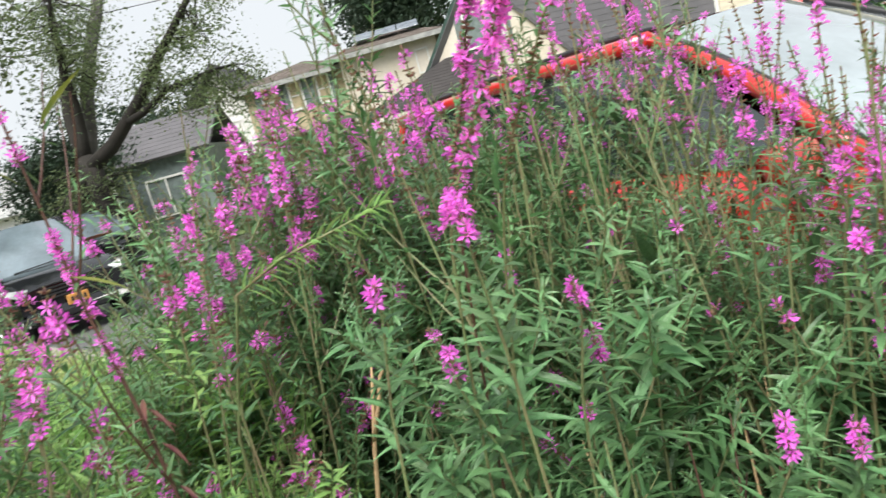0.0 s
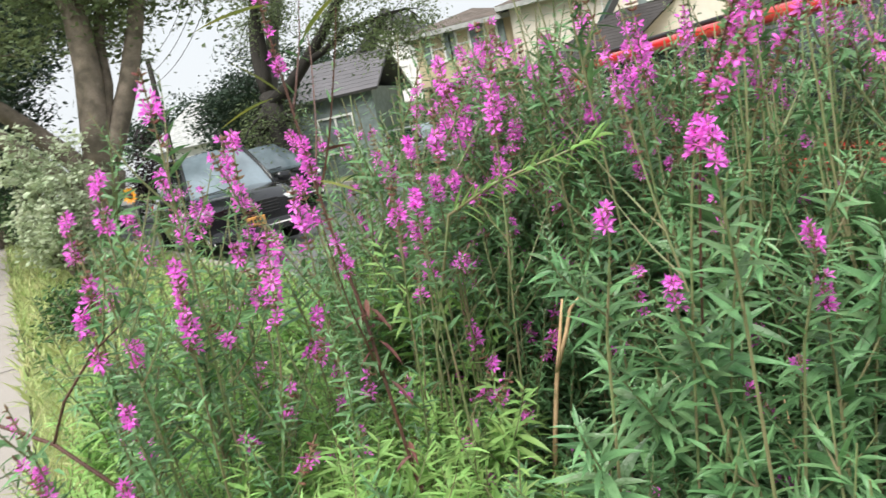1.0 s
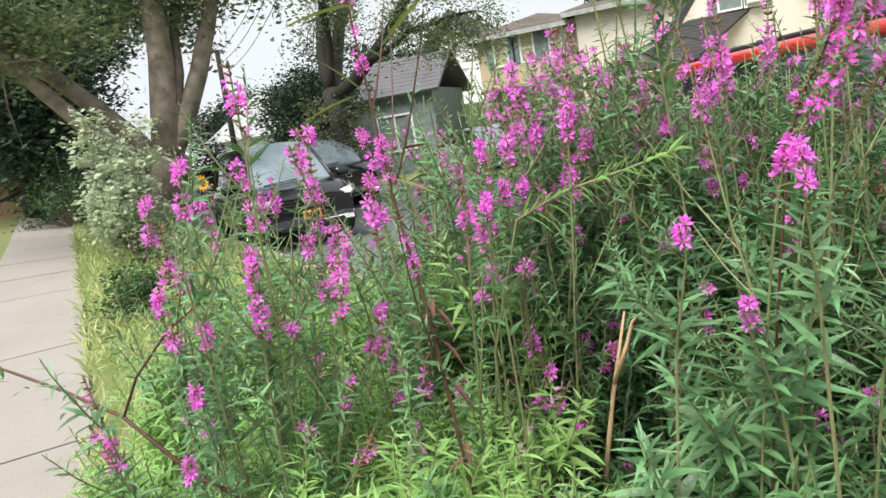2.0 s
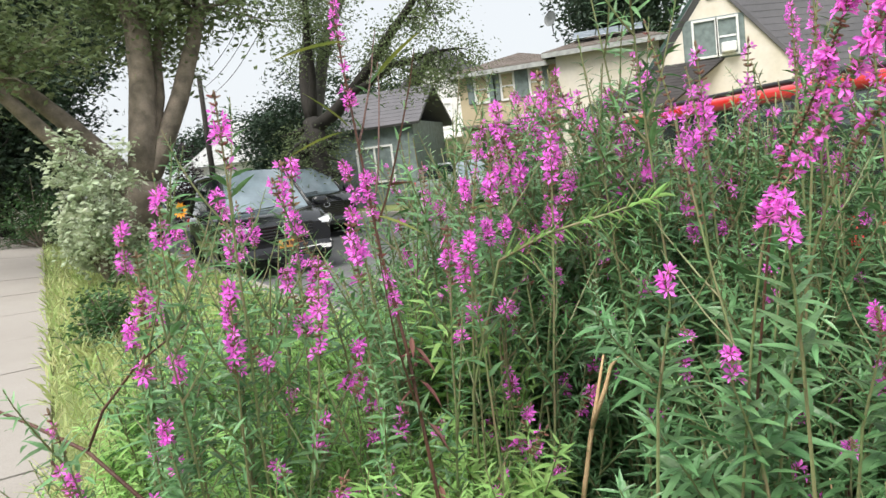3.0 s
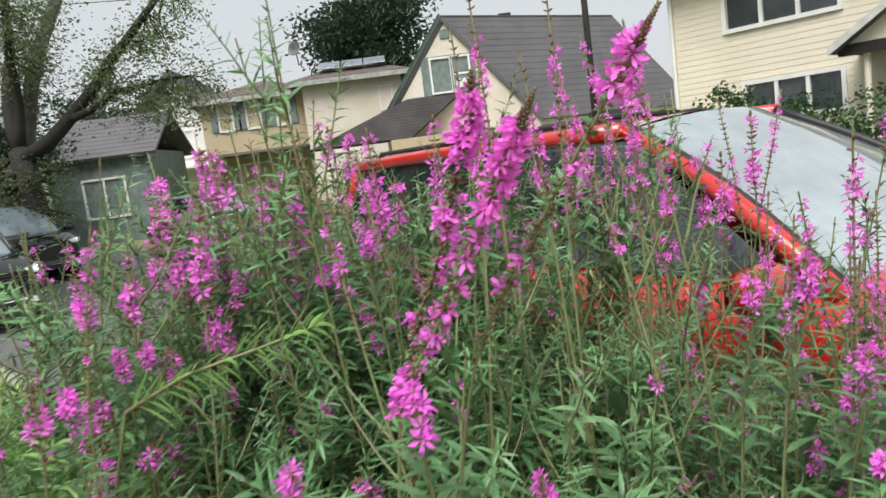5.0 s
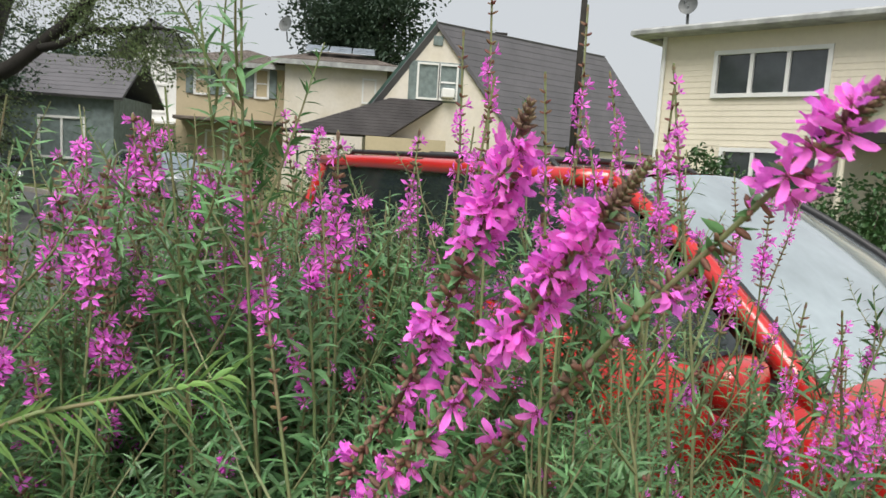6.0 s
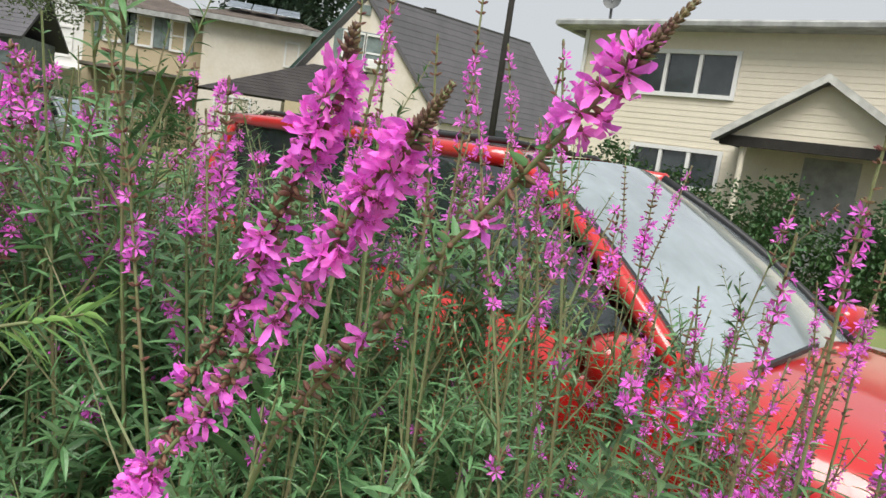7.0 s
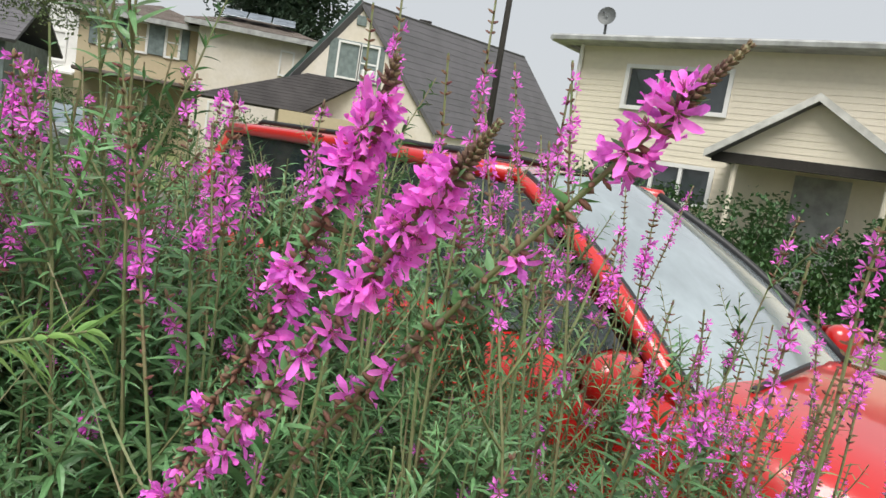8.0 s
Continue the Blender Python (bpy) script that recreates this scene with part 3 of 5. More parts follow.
part("soffit", Build().add([bp(-0.45, 0.45, EAVE), bp(13.4, 0.45, EAVE), bp(13.4, 0, EAVE - 0.01), bp(-0.45, 0, EAVE - 0.01), bp(-0.45, 0.45, EAVE + 0.1), bp(13.4, 0.45, EAVE + 0.1)], [(0, 1, 2, 3), (0, 1, 5, 4)]), M["gutter"], beige)
part("downpipe", Build().tube([bp(0.06, 0.07, EAVE), bp(0.06, 0.07, 0.3)], 0.045, 6), M["white"], beige)
# gabled porch
px0, px1, pz, apex = 3.8, 6.4, 2.45, 3.38
pm = (px0 + px1) / 2


def porch_span(z):
    k = (z - (pz - 0.06)) / (apex + 0.16 - pz)
    return (-0.25 + (pm - px0 + 0.25) * k, px1 + 0.25 - px0 - (px1 + 0.25 - pm) * k)


gw = part("gable_wall", Build().add([bp(px0 - 0.2, 1.28, pz), bp(px1 + 0.2, 1.28, pz), bp(pm, 1.28, apex + 0.07)], [(0, 1, 2)]), M["siding"], beige)
lap_wall(gw, M["siding"], bp(px0, 1.3, 0).to_2d(), bp(px1, 1.3, 0).to_2d(), pz, apex - 0.02, top=porch_span)
for e0, e1 in ((px0 - 0.3, pm), (px1 + 0.3, pm)):
    slab_roof(beige, [bp(e0, 1.55, pz - 0.06), bp(e0, -0.3, pz - 0.06), bp(e1, -0.3, apex + 0.1), bp(e1, 1.55, apex + 0.1)], M["roof"], 0.06, "porch_roof")
    d0, d1 = bp(e0, 1.58, pz - 0.12), bp(e1, 1.58, apex + 0.02)
    dv = (d1 - d0).normalized()
    up = Vector((0, 0, 0.13))
    b = Build()
    b.add([d0, d1, d1 + up, d0 + up, d0 - BN * 0.04, d1 - BN * 0.04, d1 + up - BN * 0.04, d0 + up - BN * 0.04], [(0, 1, 2, 3), (4, 7, 6, 5), (0, 4, 5, 1), (3, 2, 6, 7), (0, 3, 7, 4), (1, 5, 6, 2)])
    part("verge_board", b, M["gutter_pale"], beige)
part("porch_ceiling", Build().add([bp(px0, 1.3, pz), bp(px1, 1.3, pz), bp(px1, 0, pz), bp(px0, 0, pz)], [(0, 1, 2, 3)]), M["tan"], beige)
for x in (px0 + 0.15, px1 - 0.15):
    part("porch_post", Build().tube([bp(x, 1.2, 0), bp(x, 1.2, 0.15), bp(x, 1.2, 2.2), bp(x, 1.2, pz)], [0.07, 0.05, 0.05, 0.07], 8), M["siding"], beige)
part("eave_beam", Build().add([bp(x, y, z) for x in (px0 - 0.22, px1 + 0.22) for y in (1.22, 1.36) for z in (pz - 0.15, pz + 0.02)], [(0, 1, 3, 2), (4, 6, 7, 5), (0, 4, 5, 1), (2, 3, 7, 6), (0, 2, 6, 4), (1, 5, 7, 3)]), M["bark_dark"], beige, "dark brown eave beam")
part("porch_floor", Build().add([bp(px0, 1.4, 0.3), bp(px1, 1.4, 0.3), bp(px1, 0, 0.3), bp(px0, 0, 0.3), bp(px0, 1.4, -0.1), bp(px1, 1.4, -0.1)], [(0, 1, 2, 3), (4, 5, 1, 0)]), M["concrete"], beige)
part("front_door", Build().add([bp(x, y, z) for x in (4.7, 5.6) for y in (0.0, 0.06) for z in (0.3, 2.3)], [(0, 1, 3, 2), (4, 6, 7, 5), (0, 4, 5, 1), (2, 3, 7, 6), (0, 2, 6, 4), (1, 5, 7, 3)]), M["gutter"], beige)
dish(beige, bp(0.15, -0.6, EAVE + 0.75), (-0.6, -0.8, 0.15), 0.2)
tagged(beige, "two-storey beige sided house with a gabled white-trimmed porch", "house")

# steep gabled house with a grey roof
cape = new("gabled_house")
GX, GY, GA = 2.5, 26.0, 6.5
rdir = Vector((0.87, 0.49, 0))
gdir = Vector((1, 0, 0))


def gp(x, back, z):
    return Vector((GX, GY, 0)) + gdir * x + rdir * back + Vector((0, 0, z))


LX, RX, LZ, RZ = -2.75, 3.15, 2.75, 2.65
gwall = Build()
gwall.add([gp(LX + 0.15, 0.1, 0), gp(RX - 0.15, 0.1, 0), gp(RX - 0.15, 0.1, RZ), gp(0, 0.1, GA - 0.08), gp(LX + 0.15, 0.1, LZ)], [(0, 1, 2, 3, 4)])
gwall.add([gp(RX - 0.15, 0.1, 0), gp(RX - 0.15, 8, 0), gp(RX - 0.15, 8, RZ), gp(RX - 0.15, 0.1, RZ)], [(0, 1, 2, 3)])
part("gable_wall", gwall, M["cream"], cape)
slab_roof(cape, [gp(RX + 0.15, -0.08, RZ - 0.2), gp(RX + 0.15, 8.6, RZ - 0.2), gp(0, 8.6, GA), gp(0, -0.08, GA)], M["roof"], 0.07)
slab_roof(cape, [gp(LX - 0.15, -0.08, LZ - 0.2), gp(LX - 0.15, 8.6, LZ - 0.2), gp(0, 8.6, GA), gp(0, -0.08, GA)], M["roof"], 0.07)
for e, z in ((LX - 0.15, LZ - 0.2), (RX + 0.15, RZ - 0.2)):
    p0, p1 = gp(e, -0.14, z - 0.12), gp(0, -0.14, GA - 0.12)
    up = Vector((0, 0, 0.19))
    yv = Vector((0, 0.05, 0))
    part("verge_board", Build().add([p0, p1, p1 + up, p0 + up, p0 + yv, p1 + yv, p1 + up + yv, p0 + up + yv], [(0, 1, 2, 3), (4, 7, 6, 5), (0, 4, 5, 1), (3, 2, 6, 7)]), M["green_trim"] if e < 0 else M["roof"], cape)
GO = Vector((GX, GY + 0.05, 0))
part("window_surround", Build().box((GX - 0.98, GY + 0.02, 3.72), (GX + 0.98, GY + 0.09, 5.12), 0, None, 0.02), M["grey_trim"], cape, "grey-green panel round the window")
GN = Vector((0, -1, 0))
window(cape, Vector((GX, GY + 0.01, 0)), gdir, GN, -0.62, 0.05, 3.85, 5.0, 1, pane_mat="curtain", fw=0.07)
window(cape, Vector((GX, GY + 0.01, 0)), gdir, GN, 0.15, 0.72, 3.85, 5.0, 1, fw=0.07, bars=True)
part("air_conditioner", Build().box((GX + 0.2, GY - 0.35, 3.87), (GX + 0.66, GY + 0.05, 4.2), 0, None, 0.03), M["white"], cape)
part("gable_vent", Build().box((GX - 0.17, GY + 0.0, 5.68), (GX + 0.17, GY + 0.09, 6.02), 0, None, 0.02), M["grey_trim"], cape)
slab_roof(cape, [gp(-2.9, -2.6, 2.35), gp(0.6, -2.6, 2.35), gp(0.3, 0, 3.75), gp(-1.6, 0, 3.75)], M["roof_dark"], 0.1, "porch_roof")
part("porch_wall", Build().box((GX - 2.4, GY - 2.4, 0), (GX + 0.2, GY - 0.1, 2.3)), M["tan"], cape)
part("chimney", Build().box((GX + 2.4, GY + 2.3, 5.6), (GX + 2.9, GY + 2.8, 6.75), 0, None, 0.02), M["bark_dark"], cape)
part("dormer_window", Build().box((7.6, 26.5, 1.9), (8.9, 26.7, 2.5), 0, None, 0.03), M["pane"], cape)
tagged(cape, "cream gabled house with a steep grey shingle roof", "house")

# tan house with a low hipped roof
tan = new("tan_house")
TX0, TX1, TY, TZ = -7.9, 0.9, 32.0, 5.15


def hip(parent, x0, x1, y0, y1, z, rise, mat, over=0.5):
    x0, x1, y0, y1 = x0 - over, x1 + over, y0 - over, y1 + over
    k = (y1 - y0) / 2
    r0, r1 = Vector((x0 + k, (y0 + y1) / 2, z + rise)), Vector((x1 - k, (y0 + y1) / 2, z + rise))
    if r1.x < r0.x:
        r0 = r1 = (r0 + r1) / 2
    slab_roof(parent, [(x0, y0, z), (x1, y0, z), r1, r0], mat, 0.1)
    slab_roof(parent, [(x0, y1, z), (x1, y1, z), r1, r0], mat, 0.1)
    slab_roof(parent, [(x0, y0, z), (x0, y1, z), r0, r0], mat, 0.1)
    slab_roof(parent, [(x1, y0, z), (x1, y1, z), r1, r1], mat, 0.1)
    b = Build()
    b.box((x0, y0 - 0.02, z - 0.22), (x1, y0 + 0.06, z - 0.02)).box((x0 - 0.02, y0, z - 0.22), (x0 + 0.06, y1, z - 0.02)).box((x1 - 0.06, y0, z - 0.22), (x1 + 0.02, y1, z - 0.02))
    part("fascia", b, M["gutter"], parent)


part("wall", Build().box((TX0, TY, 0), (TX1 - 4.2, TY + 8, TZ)), M["tan"], tan)
part("wall", Build().box((TX1 - 4.195, TY - 1.2, 0), (TX1, TY + 8, TZ + 0.1)), M["cream"], tan)
hip(tan, TX0, TX1 - 4.2, TY, TY + 8, TZ + 0.1, 1.1, M["roof_brown"])
hip(tan, TX1 - 4.2, TX1, TY - 1.2, TY + 8, TZ + 0.25, 1.2, M["roof_brown"])
TO = Vector((0, TY - 0.01, 0))
for x, w in ((-7.1, 0.5), (-5.9, 0.5), (-4.6, 0.45)):
    window(tan, TO, gdir, GN, x, x + w, 3.9, 5.0, 1, fw=0.09, bars=True)
    for sx in (x - 0.4, x + w + 0.1):
        part("shutter", Build().box((sx, TY - 0.07, 3.85), (sx + 0.3, TY - 0.005, 5.05), 0, None, 0.015), M["grey_trim"], tan)
window(tan, Vector((0, TY - 1.21, 0)), gdir, GN, -0.05, 0.4, 3.9, 4.8, 1, fw=0.07)
window(tan, TO, gdir, GN, -6.6, -5.2, 1.0, 2.3, 2, fw=0.08)
window(tan, Vector((0, TY - 1.21, 0)), gdir, GN, -2.6, -1.3, 1.0, 2.3, 2, fw=0.08)
part("porch_roof", Build().box((TX0 + 0.2, TY - 1.4, 2.7), (TX1 - 4.3, TY - 0.02, 2.85), 0, None, 0.03), M["roof_brown"], tan)
for i in range(3):
    part("solar_panel", Build().box((0, 0, 0), (0.95, 1.6, 0.04), 0, pose(-2.6 + i * 1.0, TY - 0.3, TZ + 0.78, 17, 0, 0), 0.01), M["panel"], tan)
dish(tan, (-3.35, 31.2, 6.85), (-0.5, -0.8, 0.2), 0.32)
tagged(tan, "tan two-storey stucco house with a low brown hipped roof", "house")

# white house with a grey gable
white = new("white_house")
part("wall", Build().add([Vector(p) for p in ((-11.2, 36, 0), (-8.7, 36, 0), (-8.7, 36, 5.0), (-9.95, 36, 7.2), (-11.2, 36, 5.0), (-8.7, 44, 0), (-8.7, 44, 5.0), (-11.2, 44, 0), (-11.2, 44, 5))], [(0, 1, 2, 3, 4), (1, 5, 6, 2), (0, 4, 8, 7)]), M["white"], white)
slab_roof(white, [(-8.4, 35.6, 4.7), (-8.4, 44, 4.7), (-9.95, 44, 7.4), (-9.95, 35.6, 7.4)], M["roof"])
slab_roof(white, [(-14.6, 35.6, 3.0), (-14.6, 44, 3.0), (-9.95, 44, 7.4), (-9.95, 35.6, 7.4)], M["roof"])
window(white, Vector((0, 35.99, 0)), gdir, GN, -10.5, -9.4, 3.2, 4.4, 2, fw=0.08, bars=True)
window(white, Vector((0, 35.99, 0)), gdir, GN, -10.5, -9.4, 0.9, 2.2, 2, fw=0.08, bars=True)
part("porch_roof", Build().box((-11.2, 34.6, 2.55), (-8.6, 35.98, 2.7), 0, None, 0.03), M["white"], white)
part("lean_to_wall", Build().box((-14.2, 36.2, 0), (-11.22, 43.8, 3.2)), M["grey_trim"], white)
tagged(white, "white house with a steep grey gabled roof", "house")

# pale far house with a wide roof
pale = new("pale_house")
part("wall", Build().box((-31.5, 45, 0), (-21.5, 53, 3.3)), M["white"], pale)
slab_roof(pale, [(-32.2, 44.4, 3.2), (-20.9, 44.4, 3.2), (-22.4, 49, 6.4), (-30, 49, 6.4)], M["gutter"], 0.12)
slab_roof(pale, [(-32.2, 53.6, 3.2), (-20.9, 53.6, 3.2), (-22.4, 49, 6.4), (-30, 49, 6.4)], M["gutter"], 0.12)
for x in (-29, -25.5):
    window(pale, Vector((0, 44.99, 0)), gdir, GN, x, x + 1.6, 1.1, 2.5, 2, fw=0.08)
tagged(pale, "long pale house with a light grey roof", "house")

# grey shed-like house behind the bare trees
shed = new("grey_house")
part("wall", Build().box((-12.2, 26.5, 0), (-8.6, 31, 3.2)), M["grey_trim"], shed)
slab_roof(shed, [(-12.6, 26.1, 3.1), (-8.2, 26.1, 3.1), (-8.2, 28.7, 4.7), (-12.6, 28.7, 4.7)], M["roof"], 0.1)
slab_roof(shed, [(-12.6, 31.4, 3.1), (-8.2, 31.4, 3.1), (-8.2, 28.7, 4.7), (-12.6, 28.7, 4.7)], M["roof"], 0.1)
window(shed, Vector((0, 26.49, 0)), gdir, GN, -11.0, -9.6, 1.0, 2.3, 2, fw=0.08)
tagged(shed, "small grey house with a shingle roof", "house")

# low tan brick wall and white railing up the pavement
bw = new("brick_wall")
wall_at = at_street(22, -0.95)
for r in range(13):
    for k in range(12):
        o = (k + (0.5 if r % 2 else 0)) * 0.3
        part("brick", Build().box((-3.75 + o, 0, r * 0.12), (-3.75 + o + 0.29, 0.3, r * 0.12 + 0.108)), M["brick"], bw)
part("mortar", Build().box((-3.59, 0.01, -0.3), (-0.05, 0.29, 1.54)), M["concrete"], bw)
part("coping", Build().box((-3.8, -0.04, 1.55), (0.05, 0.34, 1.62), 0, None, 0.015), M["concrete"], bw)
bw.matrix_world = pose(wall_at.x, wall_at.y, wall_at.z - 0.02, 0, 0, 45)
tagged(bw, "tan brick garden wall beside the pavement", "wall")
rail = new("white_railing")
rb = at_street(24, -0.7)
part("base", Build().box((-4.1, -0.01, -0.3), (0.55, 1.6, 1.6)), M["white"], rail)
for k in range(18):
    part("baluster", Build().box((-4 + k * 0.25, 0, 1.7), (-3.93 + k * 0.25, 0.06, 2.4), 0, None, 0.01), M["white"], rail)
for z in (1.64, 2.38):
    part("rail", Build().box((-4.1, -0.01, z), (0.5, 0.07, z + 0.08), 0, None, 0.01), M["white"], rail)
for x in (-4.15, 0.45):
    part("post", Build().box((x, -0.04, -0.1), (x + 0.14, 0.1, 2.65), 0, None, 0.02), M["white"], rail)
rail.matrix_world = pose(rb.x, rb.y, rb.z, 0, 0, 45)
tagged(rail, "white painted porch balustrade behind the brick wall", "railing")
far_white = new("white_porch_house")
fw0 = at_street(44, -5.5)
part("wall", Build().box((-4, 0, -0.5), (3, 6, 3.0)), M["white"], far_white)
slab_roof(far_white, [(-4.4, -0.5, 2.9), (3.4, -0.5, 2.9), (3.4, 3, 4.6), (-4.4, 3, 4.6)], M["roof"], 0.1)
window(far_white, Vector((0, -0.01, 0)), gdir, GN, -2, -0.8, 1.0, 2.3, 2)
far_white.matrix_world = pose(fw0.x, fw0.y, fw0.z, 0, 0, 45)
tagged(far_white, "small white house behind the balustrade", "house")

# utility pole with its wires
def pole(x, y, h, lean=0.0, arms=True, r=0.13):
    root = new("utility_pole")
    part("post", Build().tube([(0, 0, -0.2), (lean * 0.5, 0, h / 2), (lean, 0, h)], [r, r * 0.85, r * 0.7], 8), M["bark_dark"], root, smooth=True)
    if arms:
        part("crossarm", Build().box((lean - 1.0, -0.06, h - 0.8), (lean + 1.0, 0.06, h - 0.68), 0, None, 0.01), M["bark_dark"], root)
    root.matrix_world = pose(x, y, 0)
    return tagged(root, "dark weathered wooden utility pole", "pole")


pole(-20.1, 30, 6.9, 0.15, False, 0.16)
pole(5.87, 20, 8.6, 0.0, True, 0.11)
wires = new("overhead_wires")
for k in range(3):
    a, b = Vector((-20, 30, 6.7 - k * 0.5)), Vector((-9.2, 18.2, 7.8 - k * 0.6))
    part("wire", Build().tube([a.lerp(b, i / 12) - Vector((0, 0, 0.5 * math.sin(math.pi * i / 12))) for i in range(13)], 0.012, 4), M["wire"], wires)
a, b = Vector((-9.2, 18.2, 6.4)), Vector((5.87, 20, 7.8))
part("wire", Build().tube([a.lerp(b, i / 14) - Vector((0, 0, 0.6 * math.sin(math.pi * i / 14))) for i in range(15)], 0.012, 4), M["wire"], wires)
tagged(wires, "thin black overhead wires strung across the street", "wires", kind="stuff")


# ---- trees and shrubs ----
def leaves_at(b, spots, count, spread, size, rng, slot=0, flat=0.7):
    """Leaves of two faces each, thrown round every spot in uneven clumps."""
    for c in spots:
        k = rng.uniform(0.6, 1.25)
        for _ in range(int(count * k)):
            o = Vector((rng.gauss(0, 1), rng.gauss(0, 1), rng.gauss(0, flat))) * spread * k * 0.55
            p = Vector(c) + o
            d = Vector((rng.gauss(0, 1), rng.gauss(0, 1), rng.gauss(-0.3, 0.7))).normalized()
            n = d.orthogonal().normalized()
            a = d.cross(n)
            L = size * rng.uniform(0.6, 1.3)
            w = L * 0.24
            b.add([p, p + d * L * 0.5 + a * w + n * w * 0.3, p + d * L, p + d * L * 0.5 - a * w + n * w * 0.3], [(0, 1, 2), (0, 2, 3)], slot)


def limb(b, start, way, length, r0, r1, rng, wobble=0.12, steps=7, lift_up=0.0):
    p, d = Vector(start), Vector(way).normalized()
    path, rad = [p.copy()], [r0]
    for i in range(steps):
        d = (d + Vector((rng.gauss(0, wobble), rng.gauss(0, wobble), rng.gauss(lift_up, wobble)))).normalized()
        p = p + d * length / steps
        path.append(p.copy())
        rad.append(r0 + (r1 - r0) * (i + 1) / steps)
    b.tube(path, rad, 8)
    return path


def tree(name, x, y, limbs, leaf, bark, label, count=60, spread=0.5, size=0.11, seed=1, twigs=5, crown_from=0.45, low=0.0, droop=0.0):
    rng = random.Random(seed)
    root = new(name)
    tb = Build()
    spots = []
    z0 = lift(x, y)
    stem = None
    for start, way, length, r0, r1, up in limbs:
        start = Vector(start)
        if stem and start.to_2d().length < 0.3:
            near = min(stem, key=lambda q: abs(q.z - start.z))
            start = Vector((near.x, near.y, min(start.z, stem[-1].z)))
        path = limb(tb, start, way, length, r0, r1, rng, lift_up=up)
        stem = stem or path
        for i, p in enumerate(path):
            if i / len(path) >= crown_from and p.z > low:
                for _ in range(twigs):
                    d = Vector((rng.gauss(0, 1), rng.gauss(0, 1), rng.gauss(0.1 - droop, 0.5))).normalized()
                    tw = limb(tb, p, d, rng.uniform(0.5, 1.5) * spread * 2.2, max(r1 * 0.35, 0.012), 0.006, rng, 0.2, 4)
                    spots += tw[2:]
    part("trunk", tb, bark, root, smooth=True)
    if count:
        cb = Build()
        leaves_at(cb, [q for q in spots if q.z > low], count, spread, size, rng)
        part("crown", cb, leaf, root)
    root.matrix_world = pose(x, y, z0 - 0.05)
    return tagged(root, label, "tree")


tree("street_tree", -9.35, 10.5, [((0, 0, 0), (0.02, 0, 1), 1.9, 0.42, 0.36, 0), ((0, 0, 1.5), (0.1, 0.12, 1), 7.0, 0.27, 0.12, 0.0), ((0.05, 0, 1.5), (0.46, 0.40, 1), 6.5, 0.2, 0.08, 0.03),
     ((-0.1, 0, 1.4), (-0.42, -0.36, 0.85), 6.0, 0.19, 0.07, 0.03), ((-0.05, 0, 1.2), (-0.55, -0.48, 0.75), 5.5, 0.17, 0.06, 0.05), ((0, 0.1, 1.7), (-0.3, 0.6, 1.0), 5.5, 0.15, 0.05, 0.03), ((0, 0, 1.7), (0.2, 0.5, 1.1), 5.5, 0.12, 0.05, 0.03)],
     M["tree_leaf"], M["bark"], "large street tree with several leaning grey-brown trunks", 70, 0.6, 0.13, 3, 9, 0.48, 3.4)
tree("dark_tree", -23.4, 19.0, [((0, 0, 0), (0, 0, 1), 3.0, 0.3, 0.22, 0), ((0, 0, 2.2), (0.3, 0.3, 1), 5, 0.2, 0.06, 0.03), ((0, 0, 1.6), (-0.5, 0.2, 0.7), 5, 0.2, 0.06, 0.03), ((0, 0, 1.6), (0.5, -0.3, 0.6), 4, 0.2, 0.06, 0.03)],
     M["tree_dark"], M["bark_dark"], "dense dark green tree behind the street tree", 110, 0.8, 0.2, 5, 6, 0.15)
tree("dark_tree", -19.0, 18.4, [((0, 0, 0), (0, 0, 1), 3.0, 0.25, 0.2, 0), ((0, 0, 2.4), (0.35, -0.2, 1), 5, 0.18, 0.06, 0.03), ((0, 0, 2.0), (-0.6, 0.2, 0.8), 5, 0.18, 0.06, 0.03), ((0, 0, 2.2), (0.1, 0.1, 1), 6, 0.18, 0.06, 0.03)],
     M["tree_dark"], M["bark_dark"], "dense dark green tree behind the street tree", 110, 0.85, 0.2, 6, 7, 0.2)
tree("dark_tree", -15.6, 13.9, [((0, 0, 0), (0, 0, 1), 3.0, 0.25, 0.2, 0), ((0, 0, 1.4), (0.35, -0.2, 0.8), 5, 0.18, 0.06, 0.03), ((0, 0, 1.4), (-0.6, 0.2, 0.7), 5, 0.18, 0.06, 0.03), ((0, 0, 2.0), (0.1, 0.1, 1), 6, 0.18, 0.06, 0.03)],
     M["tree_dark"], M["bark_dark"], "dense dark green tree behind the street tree", 100, 0.8, 0.17, 26, 7, 0.2)
tree("leaning_tree", -9.75, 18.1, [((0, 0, 0), (0.02, 0, 1), 9.0, 0.25, 0.14, 0.0)], M["tree_dark"], M["bark_grey"], "tall grey trunk with few leaves", 4, 0.4, 0.12, 8, 2, 0.85)
